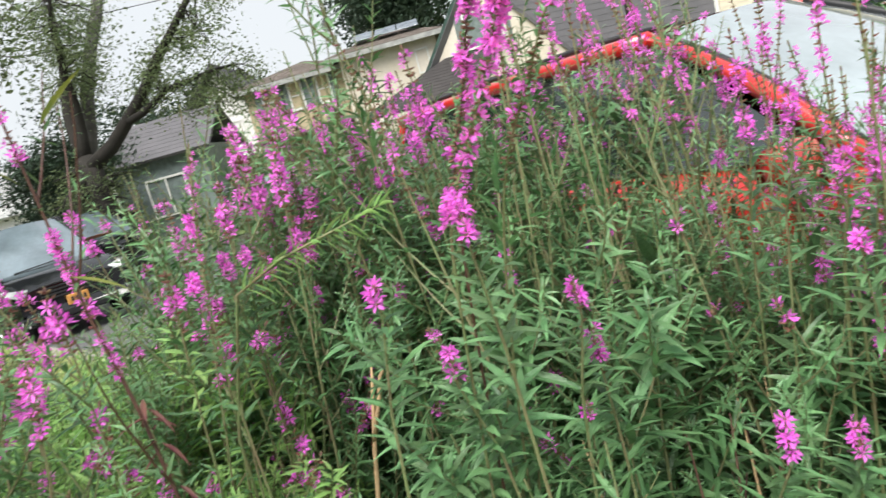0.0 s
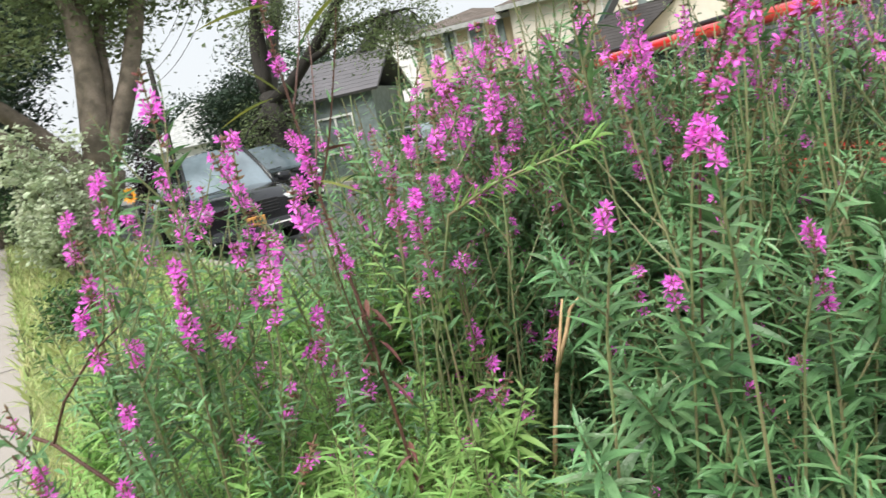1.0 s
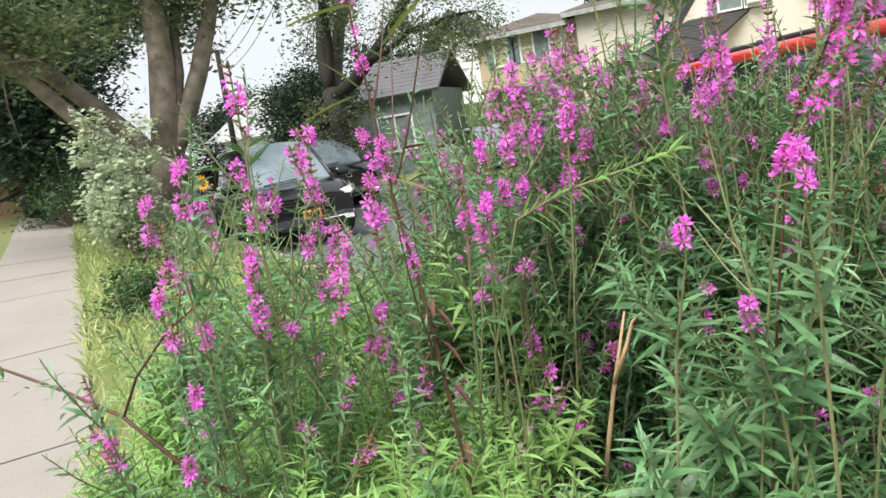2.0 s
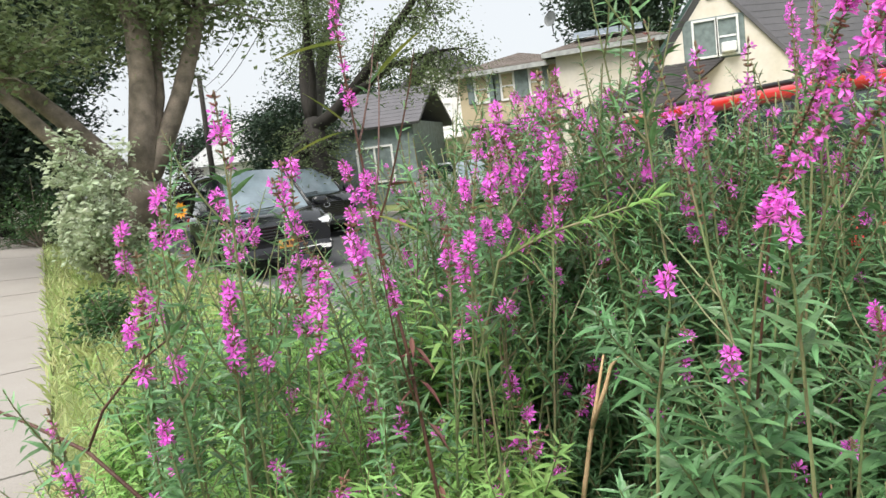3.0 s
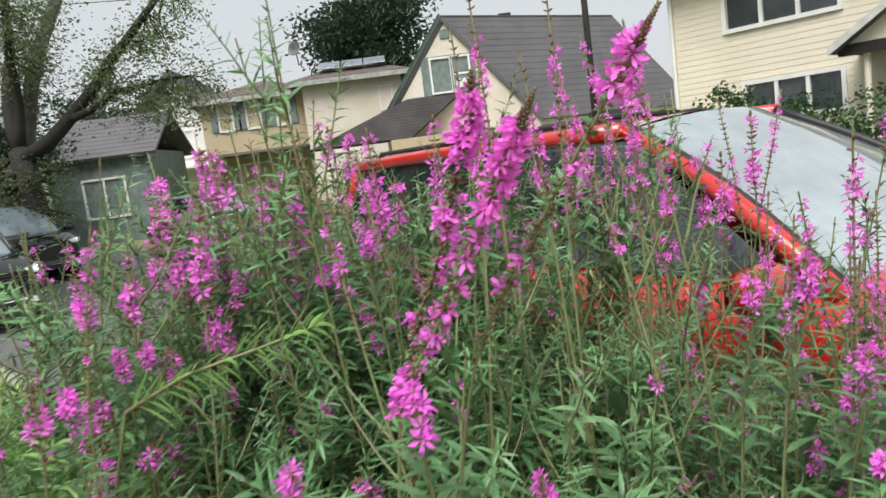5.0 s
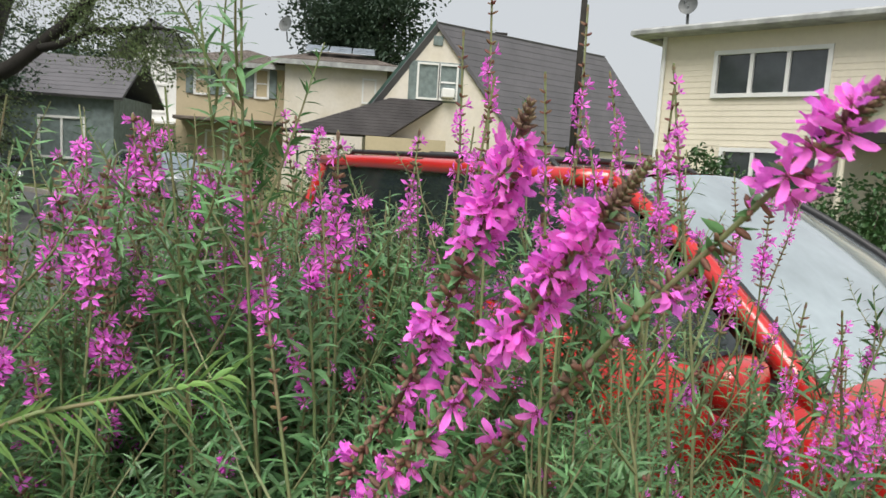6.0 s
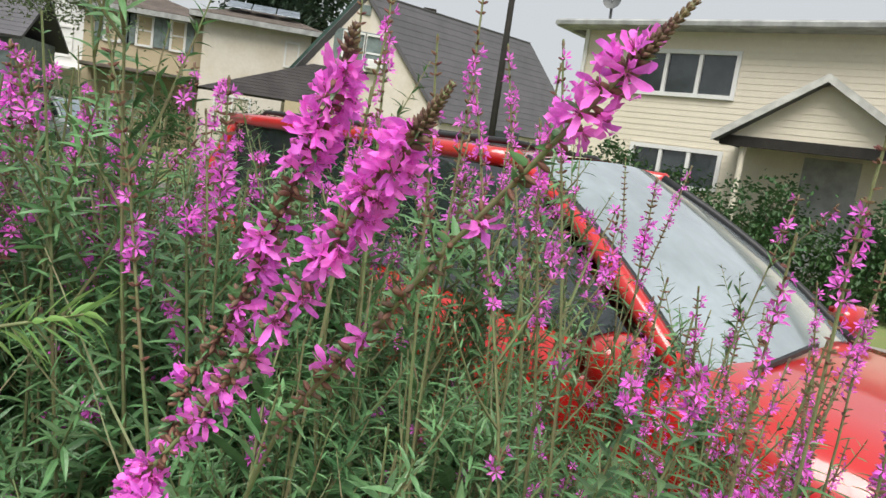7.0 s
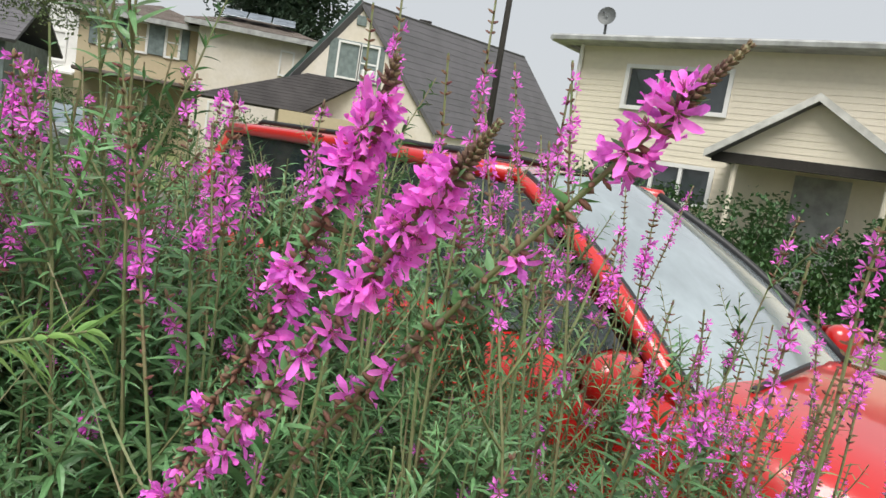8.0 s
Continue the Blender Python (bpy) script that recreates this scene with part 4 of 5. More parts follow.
tree("bare_limbed_tree", -8.15, 17.6, [((0, 0, 0), (-0.03, 0, 1), 3.2, 0.34, 0.28, 0), ((0, 0, 3.0), (-0.2, 0.1, 1), 4.5, 0.2, 0.06, 0.02), ((0, 0, 2.8), (0.85, 0.1, 0.72), 5.6, 0.2, 0.06, 0.0), ((0.9, 0, 3.6), (0.9, 0.1, 0.25), 3.0, 0.1, 0.03, -0.04), ((0, 0, 3.2), (0.25, 0, 1), 4, 0.14, 0.05, 0)],
     M["tree_leaf"], M["bark_dark"], "dark tree with long crooked limbs and sparse leaves", 36, 0.5, 0.10, 11, 8, 0.5, 0.0, 1.0)
tree("ivy_tree", -13.1, 23.9, [((0, 0, 0), (0, 0, 1), 4.2, 0.2, 0.1, 0), ((0, 0, 1.2), (0.4, 0, 1), 3.2, 0.12, 0.05, 0), ((0, 0, 1.2), (-0.5, 0, 0.9), 2.8, 0.12, 0.05, 0)], M["tree_dark"], M["bark_dark"], "round dark green tree beyond the parked cars", 70, 0.6, 0.16, 13, 6, 0.35)
tree("backyard_tree", 1.2, 40.0, [((0, 0, 0), (0, 0, 1), 6.0, 0.4, 0.3, 0), ((0, 0, 5), (0.5, 0, 1), 5, 0.2, 0.06, 0), ((0, 0, 5), (-0.5, 0, 0.9), 5, 0.2, 0.06, 0), ((0, 0, 5), (0, 0.3, 1), 5, 0.2, 0.06, 0)], M["tree_dark"], M["bark_dark"], "tall dark tree behind the gabled house", 60, 0.9, 0.3, 17, 6, 0.3)
tree("backyard_tree", -13.5, 46.0, [((0, 0, 0), (0, 0, 1), 5.0, 0.4, 0.3, 0), ((0, 0, 3), (0.7, 0, 0.8), 5, 0.2, 0.06, 0), ((0, 0, 3), (-0.7, 0, 0.8), 5, 0.2, 0.06, 0)], M["tree_dark"], M["bark_dark"], "broad dark tree behind the far houses", 60, 1.0, 0.32, 19, 5, 0.3)
tree("backyard_tree", -40.0, 62.0, [((0, 0, 0), (0, 0, 1), 4.0, 0.4, 0.3, 0), ((0, 0, 3), (0.9, 0, 0.6), 6, 0.2, 0.06, 0), ((0, 0, 3), (-0.9, 0, 0.6), 6, 0.2, 0.06, 0)], M["tree_dark"], M["bark_dark"], "far dark trees at the end of the street", 60, 1.2, 0.4, 23, 5, 0.2)


def shrub(name, x, y, rx, rz, leaf, label, count=1500, size=0.06, seed=2, z0=0.0):
    rng = random.Random(seed)
    root = new(name)
    b, t = Build(), Build()
    spots = []
    for _ in range(26):
        d = Vector((rng.gauss(0, 1), rng.gauss(0, 1), abs(rng.gauss(0.8, 0.6)))).normalized()
        e = Vector((d.x * rx, d.y * rx, d.z * rz)) * rng.uniform(0.75, 1.1)
        t.tube([(0, 0, 0), e * 0.5 + Vector((0, 0, 0.1)), e], [0.02, 0.012, 0.005], 5)
        spots += [e, e * 0.75, e * 0.5 + Vector((0, 0, 0.1 * rz))]
    leaves_at(b, spots, count // len(spots) + 1, rx * 0.33, size, rng)
    b.v = [(x_, y_, max(z_, 0.03)) for x_, y_, z_ in b.v]
    part("branch", t, M["bark"], root)
    part("foliage", b, leaf, root)
    root.matrix_world = pose(x, y, lift(x, y) + z0)
    return tagged(root, label, "shrub")


shrub("variegated_shrub", -8.15, 8.85, 0.66, 2.3, M["varieg"], "pale variegated shrub on the verge by the tree", 11000, 0.10, 31)
shrub("green_shrub", -13.2, 12.6, 0.9, 1.5, M["hedge"], "green shrub beside the pavement", 3500, 0.08, 33)
shrub("low_shrub", -5.6, 5.85, 0.42, 0.62, M["hedge"], "low green shrub in the grass", 1500, 0.07, 35)
shrub("purple_shrub", -17.6, 25.2, 1.5, 3.2, M["purple_leaf"], "dark purple-leaved bush along the street", 4000, 0.16, 37)
for i in range(5):
    shrub("small_cypress", -26.2 + i * 1.35, 40.5, 0.45, 2.6, M["conifer"], "small pointed evergreen in a row by the pale house", 900, 0.14, 40 + i)
for i, (s, r, h) in enumerate(((1.9, 0.8, 1.9), (3.2, 0.9, 2.0), (4.6, 1.0, 1.75), (6.2, 1.0, 1.6), (7.8, 1.0, 1.1), (9.3, 1.0, 1.2))):
    p = bp(s, 2.0, 0)
    shrub("garden_shrub", p.x, p.y, r, h, M["hedge"], "clipped green shrub in front of the beige house", 8000, 0.095, 50 + i)
for i, (x, y, h) in enumerate(((-4.5, 30.0, 2.0), (-1.2, 29.3, 2.2), (1.4, 22.6, 1.5), (-7.8, 30.5, 2.0), (8.5, 24.5, 1.5), (-13.5, 21.5, 1.6), (-16, 34, 2.2))):
    shrub("garden_shrub", x, y, 1.2, h, M["hedge"], "leafy green shrub at the foot of the houses", 2200, 0.13, 60 + i)


# ---- the loosestrife ----
Z = Vector((0, 0, 1))


def flower(b, at, out, size, rng, slot_petal=0, slot_calyx=1, slot_eye=2, rich=False):
    """Six crumpled petals round a short brown calyx tube."""
    out = out.normalized()
    s = out.orthogonal().normalized()
    u = out.cross(s)
    spin = rng.uniform(0, 1.05)
    tube = size * 0.55
    mouth = at + out * tube
    b.tube([at, at + out * tube * 0.5, mouth], [size * 0.09, size * 0.15, size * 0.17], 5 if rich else 4, slot_calyx)
    cup = rng.uniform(0.3, 1.5) if rich else rng.uniform(0.15, 1.1)
    for k in range(6):
        if rng.random() < 0.08:
            continue
        a = spin + k * math.pi / 3 + rng.uniform(-0.15, 0.15)
        r = s * math.cos(a) + u * math.sin(a)
        t = out.cross(r)
        L = size * rng.uniform(0.85, 1.15)
        w = L * (rng.uniform(0.14, 0.2) if rich else rng.uniform(0.16, 0.22))
        c = cup + rng.uniform(-0.15, 0.2)
        d = (r + out * c).normalized()
        n = d.cross(t)
        o = mouth + r * size * 0.12
        if rich:
            rows = []
            curl, side = rng.uniform(-0.7, 0.5), rng.uniform(-0.35, 0.35)
            for q, ww in ((0.0, 0.3), (0.28, 0.72), (0.55, 1.0), (0.8, 0.92), (1.0, 0.42)):
                wave = rng.uniform(-0.2, 0.2) * L
                bend = curl * q * q * L
                m_ = o + d * L * q + t * side * q * q * L
                rows.append([m_ - t * w * ww + n * (bend + wave), m_ + n * (bend - 0.05 * L), m_ + t * w * ww + n * (bend - wave)])
            b.grid(rows, slot_petal)
        else:
            b.add([o, o + d * L * 0.55 + t * w + n * L * 0.05, o + d * L - n * L * rng.uniform(-0.05, 0.2), o + d * L * 0.55 - t * w + n * L * rng.uniform(-0.05, 0.1)], [(0, 1, 2), (0, 2, 3)], slot_petal)
    if rich:
        for k in range(5):
            a = spin + k * 1.26
            r = s * math.cos(a) + u * math.sin(a)
            b.tube([mouth, mouth + out * size * 0.5 + r * size * 0.12], [size * 0.025, size * 0.04], 3, slot_eye)
    else:
        b.add([mouth + out * size * 0.05 + s * size * 0.12, mouth + out * size * 0.05 + u * size * 0.12, mouth + out * size * 0.05 - s * size * 0.12 - u * size * 0.05], [(0, 1, 2)], slot_eye)


def capsule(b, at, out, size, rng, slot=1):
    """A closed brown calyx or bud."""
    out = out.normalized()
    b.tube([at, at + out * size * 0.35, at + out * size * 0.75, at + out * size], [size * 0.1, size * 0.2, size * 0.17, size * 0.04], 4, slot)


def curve_point(path, t):
    k = t * (len(path) - 1)
    i = min(int(k), len(path) - 2)
    return path[i].lerp(path[i + 1], k - i), (path[i + 1] - path[i]).normalized()


def around(d, a):
    s = d.orthogonal().normalized()
    return s * math.cos(a) + d.cross(s) * math.sin(a)


def spike(path, t0, rng, full=0.75, size=0.0115, tip=0.07, step=0.014, per=4):
    """Whorls of flowers from t0 to the tip of a shoot, which ends in a cone of buds."""
    b = Build()
    length = sum((path[i + 1] - path[i]).length for i in range(len(path) - 1))
    n = max(4, int(length * (1 - t0) / step))
    dense = rng.uniform(0.0, 6.28)
    for i in range(n):
        q = i / n
        t = t0 + (1 - t0) * q
        p, d = curve_point(path, t)
        f = full * (0.65 + 0.75 * math.sin(dense + q * 8.0))
        for k in range(per):
            a = i * 0.9 + k * 2 * math.pi / per + rng.uniform(-0.4, 0.4)
            o = around(d, a) + d * rng.uniform(0.1, 0.7)
            if q > 1 - tip:
                capsule(b, p, o + d, size * 0.5 * (1.6 - q), rng, 3)
            elif rng.random() < f:
                flower(b, p, o, size * rng.uniform(0.8, 1.15) * (1.0 - 0.25 * max(0, q - 0.6)), rng)
            elif rng.random() < 0.6:
                capsule(b, p, o, size * rng.uniform(0.7, 1.0), rng, 1)
    p, d = curve_point(path, 1.0)
    capsule(b, p - d * size, d, size * 1.0, rng, 3)
    return b


SPIKE_MATS = [M["petal"], M["calyx"], M["eye"], M["bud"]]


def shoot(base, way, length, rng, wobble=0.05, up=0.06, steps=8):
    p, d = Vector(base), Vector(way).normalized()
    path = [p.copy()]
    for _ in range(steps):
        d = (d + Vector((rng.gauss(0, wobble), rng.gauss(0, wobble), up))).normalized()
        p = p + d * length / steps
        path.append(p.copy())
    return path


def loosestrife(height, canopy, rng, leaf_len=0.09, branches=3, full=0.75, spike_len=0.22, lean=(0, 0), leaf_mat="leaf", stem_mat="stem", node=0.036, path=None, size=0.0145, sparse=0.0):
    """One plant: a stem with crossed leaf pairs, side shoots, and spikes of flowers."""
    root = new("loosestrife_plant")
    path = path or shoot((0, 0, 0), (lean[0], lean[1], 1), height, rng, 0.035, 0.03, 10)
    total = sum((path[i + 1] - path[i]).length for i in range(len(path) - 1))
    st = Build().tube(path, [0.0048 * (1 - 0.65 * i / (len(path) - 1)) for i in range(len(path))], 5)
    lv = Build()
    t_sp = max(0.05, 1 - spike_len / total) if spike_len else 1.0

    def dress(pth, t_from, t_to, l0, l1, gap):
        ln = sum((pth[i + 1] - pth[i]).length for i in range(len(pth) - 1))
        n = max(1, int(ln * (t_to - t_from) / gap))
        turn = rng.uniform(0, 3)
        for i in range(n):
            q = i / n
            p, d = curve_point(pth, t_from + (t_to - t_from) * q)
            for k in range(2 if rng.random() > 0.15 else 3):
                if rng.random() < sparse:
                    continue
                a = turn + i * 1.57 + k * math.pi + rng.gauss(0, 0.3)
                o = around(d, a)
                L = (l0 + (l1 - l0) * q) * rng.uniform(0.65, 1.25)
                way = o * rng.uniform(0.7, 1.1) + d * rng.uniform(0.25, 0.75)
                lv.blade(p, way, d, L, L * rng.uniform(0.125, 0.18), rng.uniform(0.15, 0.75), 0, rng.uniform(0.1, 0.45), 4, rng.uniform(-0.5, 0.5))

    t_leaf = min(t_sp + 0.02, 1.0)
    dress(path, 0.12, t_leaf, leaf_len, leaf_len * (0.5 if spike_len else 0.28), node)
    if spike_len:
        dress(path, t_leaf, 0.97, 0.022, 0.01, 0.03)
        tagged(part("flower_spike", spike(path, t_sp, rng, full, size), SPIKE_MATS, root), kind="stuff")
    for i in range(branches):
        t = rng.uniform(0.35, max(0.4, min(0.9, t_sp)))
        p, d = curve_point(path, t)
        L = rng.uniform(0.14, 0.42) * (1.25 - t * 0.6)
        br = shoot(p, around(d, rng.uniform(0, 6.28)) * 0.7 + d * 0.8, L, rng, 0.05, 0.09, 6)
        st.tube(br, [0.0026 - 0.0016 * k / 6 for k in range(7)], 4)
        dress(br, 0.05, 0.7, leaf_len * 0.72, leaf_len * 0.4, 0.02)
        if spike_len and rng.random() < 0.25:
            part("flower_spike", spike(br, rng.uniform(0.5, 0.8), rng, full * rng.uniform(0.6, 1.0), size * 0.95, 0.2), SPIKE_MATS, root)["kind"] = "stuff"
        else:
            dress(br, 0.7, 1.0, leaf_len * 0.42, leaf_len * 0.2, 0.012)
    tagged(part("stem", st, M[stem_mat], root), kind="stuff")
    tagged(part("foliage", lv, M[leaf_mat], root), kind="stuff")
    return root


def clump(count, spread, make):
    """Some stems from one root."""
    roots = [make() for _ in range(count)]
    for k, r in enumerate(roots[1:]):
        off = pose(spread * math.cos(2.4 * k), spread * math.sin(2.4 * k), 0, 4 * math.sin(2.4 * k), 4 * math.cos(2.4 * k), 130 * (k + 1))
        for ch in list(r.children):
            ch.parent = roots[0]
            ch.matrix_basis = off
        bpy.data.objects.remove(r)
    return roots[0]


prng = random.Random(21)
LAB_T = "tall purple loosestrife with narrow green leaves and magenta flower spikes"
LAB_F = "leafy purple loosestrife with long green leaves and few flowers"
LAB_A = "slender loosestrife stem with a loose magenta spike"
tall = [clump(2, 0.07, lambda: loosestrife(1.30 * prng.uniform(0.9, 1.0), 1.05, prng, 0.088, 8, prng.uniform(0.25, 0.55), prng.uniform(0.08, 0.2) if prng.random() < 0.3 else 0.0, node=0.023)) for k in range(8)]
leafy = [clump(2, 0.07, lambda: loosestrife(1.0 * prng.uniform(0.85, 1.0), 0.9, prng, 0.168, 4, 0.55, 0.04 if prng.random() < 0.15 else 0.0, node=0.025)) for k in range(6)]
airy = [clump(2, 0.09, lambda: loosestrife(1.7 * prng.uniform(0.82, 1.0), 1.1, prng, 0.075, 6, prng.uniform(0.35, 0.58), prng.uniform(0.12, 0.24), lean=(0.08, 0.0), node=0.036, size=0.0175)) for _ in range(6)]
wispy = [loosestrife(1.7 * prng.uniform(0.92, 1.0), 1.1, prng, 0.06, 2, prng.uniform(0.16, 0.36), prng.uniform(0.3, 0.5), lean=(0.05, -0.03), node=0.05, sparse=0.4, size=0.012) for _ in range(6)]
greens = [clump(2, 0.08, lambda: loosestrife(1.7 * prng.uniform(0.86, 1.0), 1.1, prng, 0.085, 9, 0.3, 0.05 if prng.random() < 0.3 else 0.0, lean=(0.06, 0.0), node=0.03)) for _ in range(4)]
bright = [clump(3, 0.07, lambda: loosestrife(0.9 * prng.uniform(0.8, 1.0), 0.7, prng, 0.15, 6, 0.5, 0.0, leaf_mat="leaf_bright", node=0.021)) for _ in range(4)]
protos = {"tall": (tall, LAB_T, 1.30), "leafy": (leafy, LAB_F, 1.0), "airy": (airy, LAB_A, 1.7), "wispy": (wispy, "thin brown loosestrife stem with a long sparse pink spike", 1.7), "greens": (greens, "tall loosestrife stem with green leaves and hardly a flower", 1.7), "bright": (bright, "fresh light green weed with narrow willow-like leaves", 0.9)}


def plant(kind, x, y, top, rng, turn=None):
    """Sets a plant of a kind at a place, scaled to reach a height."""
    group, label, h = protos[kind]
    k = rng.randrange(len(group))
    src = group[k]
    s = top / h
    m = Matrix.Translation((x, y, 0)) @ pose(0, 0, 0, rng.gauss(0, 3), rng.gauss(0, 3), rng.uniform(0, 360) if turn is None else turn)
    src.scale = (1, 1, 1)
    ob = copy_thing(src, m)
    if kind == "bright":
        ob.name = "green_weed"
    ob.scale = (0.5 + 0.5 * s, 0.5 + 0.5 * s, s)
    tagged(ob, label, "weed" if kind == "bright" else "flower", "weeds in the bed" if kind == "bright" else "loosestrife in the bed")
    return ob


CAR_O, CAR_H = Vector((RED[0], RED[1])), Vector((RED[2], RED[3])).normalized()
CAR_L = Vector((-CAR_H.y, CAR_H.x))


def open_lane(x, y):
    """The gap in the bed through which the street shows."""
    return 0.40 < (-0.16 - x) / (y + 0.09) < 0.66


def canopy(x, y):
    k = min(max((y - 1.0) / 0.85, 0), 1)
    c = 0.96 + 0.40 * k + 0.10 * min(max((y - 1.75) / 0.3, 0), 1)
    if x < -0.35:
        q = min((-0.35 - x) / 0.5, 1)
        c += (0.93 + 0.14 * k - c) * q
    if x > 0.46:
        q = min((x - 0.46) / 0.2, 1)
        c += ((1.13 if y < 1.42 else 1.0) - c) * q
    if -0.58 < x < -0.07 and y < 1.82:
        c = min(c, 1.30 - 0.48 * y)
    if open_lane(x, y):
        c = min(c, 0.95)
    return c


srng = random.Random(4)
STEP = 0.155
for i in range(23):
    for j in range(15):
        x = -1.75 + i * STEP + srng.uniform(-0.06, 0.06)
        y = 0.98 + j * STEP + srng.uniform(-0.06, 0.06)
        v = Vector((x, y)) - CAR_O
        if v.dot(CAR_L) > -1.06 and -3.1 < v.dot(CAR_H) < 1.9:
            continue
        if (x + y) * 0.7071 > 2.02 or x < -0.16 - (y + 0.1) * 1.02:
            continue
        if y < 0.98 + 0.12 * abs(x - 0.3) and x > 0.6:
            continue
        if 0.16 < x < 0.8 and y < 1.22:
            continue
        c = canopy(x, y)
        left = x < -0.62
        if c < 0.3:
            continue
        if left and srng.random() < 0.12:
            continue
        if left:
            plant("bright" if srng.random() < 0.85 else "leafy", x, y, c * (srng.uniform(0.6, 0.85) if y < 1.5 else srng.uniform(0.75, 1.0)), srng)
            if srng.random() < 0.2 and not open_lane(x, y):
                plant("tall", x + 0.03, y, c + srng.uniform(0.2, 0.5), srng)
        elif y < 1.35:
            plant("bright" if x < -0.42 and srng.random() < 0.5 else "leafy" if srng.random() < 0.8 else "tall", x, y, c * srng.uniform(0.82, 1.06), srng)
        else:
            r = srng.random()
            if r < 0.4 and x < -0.3 and y < 1.9:
                plant("bright", x, y, min(c, 1.05) * srng.uniform(0.9, 1.05), srng)
            elif r < 0.72:
                plant("tall", x, y, c + (srng.uniform(-0.08, 0.2 if x < 0.5 else 0.06) if c > 1 else -0.05), srng)
            elif r < 0.95 or x > 0.5:
                plant("leafy", x, y, c * srng.uniform(0.85, 1.05), srng)
            else:
                plant("airy" if c > 1 else "leafy", x, y, c + (srng.uniform(0.15, 0.4) if c > 1 else 0), srng)

# low fresh growth in the dip of the bed
for k in range(16):
    plant("bright", srng.uniform(-0.95, -0.45), srng.uniform(1.02, 1.4), srng.uniform(0.60, 0.80), srng)
for k in range(12):
    plant("leafy", srng.uniform(-0.5, 0.02), srng.uniform(1.15, 1.6), srng.uniform(0.5, 0.66), srng)
for k in range(12):
    plant("leafy", srng.uniform(-0.62, 0.05), srng.uniform(1.84, 2.0), srng.uniform(0.95, 1.2), srng)
for k in range(16):
    plant("bright", srng.uniform(-1.15, -0.5), srng.uniform(0.98, 1.4), srng.uniform(0.70, 0.88), srng)
for x, y, z in ((-0.08, 1.06, 1.0), (-0.03, 1.12, 0.98), (0.03, 1.06, 1.04), (-0.12, 1.16, 0.9), (0.08, 1.0, 0.95), (-0.06, 1.0, 0.86)):
    plant("leafy", x, y, z, srng)
# single tall stems
extra = [(srng.uniform(-1.7, 0.15), srng.uniform(1.6, 2.6), srng.uniform(1.5, 1.82)) for _ in range(70)]
extra = [e for e in extra if not open_lane(e[0], e[1]) and not (-0.52 < e[0] < -0.12 and e[1] < 1.75) and (e[0] + e[1]) * 0.7071 < 2.0 and (Vector(e[:2]) - CAR_O).dot(CAR_L) < -1.06][:10]
for x, y, z in (*extra, (-0.51, 1.5, 1.70), (-1.13, 1.28, 1.66), (-0.99, 1.09, 1.48), (-1.3, 1.2, 1.52), (-0.43, 2.0, 1.83), (-0.27, 1.8, 1.66), (-0.05, 2.0, 1.8), (-0.04, 1.6, 1.76),
                (-1.5, 1.3, 1.44), (-0.98, 1.12, 1.8), (-0.33, 1.85, 1.78), (0.5, 1.42, 1.85), (0.52, 1.5, 1.88), (0.5, 1.6, 1.72),
                (0.61, 1.2, 1.6), (-0.2, 1.75, 1.64), (0.77, 1.15, 1.52), (-0.3, 1.78, 1.74), (0.95, 1.2, 1.45), (0.7, 1.1, 1.36), (-0.66, 1.25, 1.46), (-0.74, 1.22, 1.5), (-0.7, 1.32, 1.42), (-0.8, 1.2, 1.38), (0.75, 1.3, 1.46), (0.9, 1.32, 1.5), (0.66, 1.24, 1.48), (0.84, 1.22, 1.42), (1.0, 1.35, 1.52), (0.6, 1.2, 1.4)):
    if not 0.47 < (-0.16 - x) / (y + 0.09) < 0.67:
        plant("airy" if x < 0.4 else "wispy", x, y, z, srng, srng.uniform(-40, 40))
for k in range(14):
    x, y = srng.uniform(0.40, 1.12), srng.uniform(1.12, 1.62)
    if (Vector((x, y)) - CAR_O).dot(CAR_L) < -1.0:
        plant("wispy", x, y, srng.uniform(1.34, 1.66) if srng.random() < 0.75 else srng.uniform(1.66, 1.9), srng, srng.uniform(-60, 60))
for k in range(14):
    x, y = srng.uniform(-1.1, 0.4), srng.uniform(1.3, 2.1)
    if not open_lane(x, y) and not (-0.6 < x < -0.05 and y < 1.78):
        plant("wispy", x, y, srng.uniform(1.5, 1.85), srng)
erng = random.Random(58)
for k in range(18):
    y = erng.uniform(1.75, 2.35)
    x = -0.16 - (y + 0.09) * erng.uniform(0.02, 0.38)
    if (x + y) * 0.7071 < 1.98:
        plant("greens", x, y, erng.uniform(1.42, 1.72), erng)
for k in range(12):
    y = erng.uniform(1.6, 2.2)
    x = -0.16 - (y + 0.09) * erng.uniform(0.30, 0.42)
    plant("greens", x, y, erng.uniform(1.1, 1.36), erng)
for k in range(16):
    plant("greens", erng.uniform(0.08, 0.47), erng.uniform(1.42, 2.2), erng.uniform(1.2, 1.4), erng)
for k in range(9):
    plant("greens", erng.uniform(-0.15, 0.2), erng.uniform(1.85, 2.2), erng.uniform(1.38, 1.5), erng)
for k in range(14):
    plant("greens", erng.uniform(0.32, 0.6), erng.uniform(1.5, 2.0), erng.uniform(1.05, 1.18), erng)
for x, y, z in ((-0.09, 1.65, 1.95), (-0.2, 1.75, 1.8), (0.02, 1.8, 1.8), (-0.3, 1.9, 1.75)):
    plant("greens", x, y, z, erng)
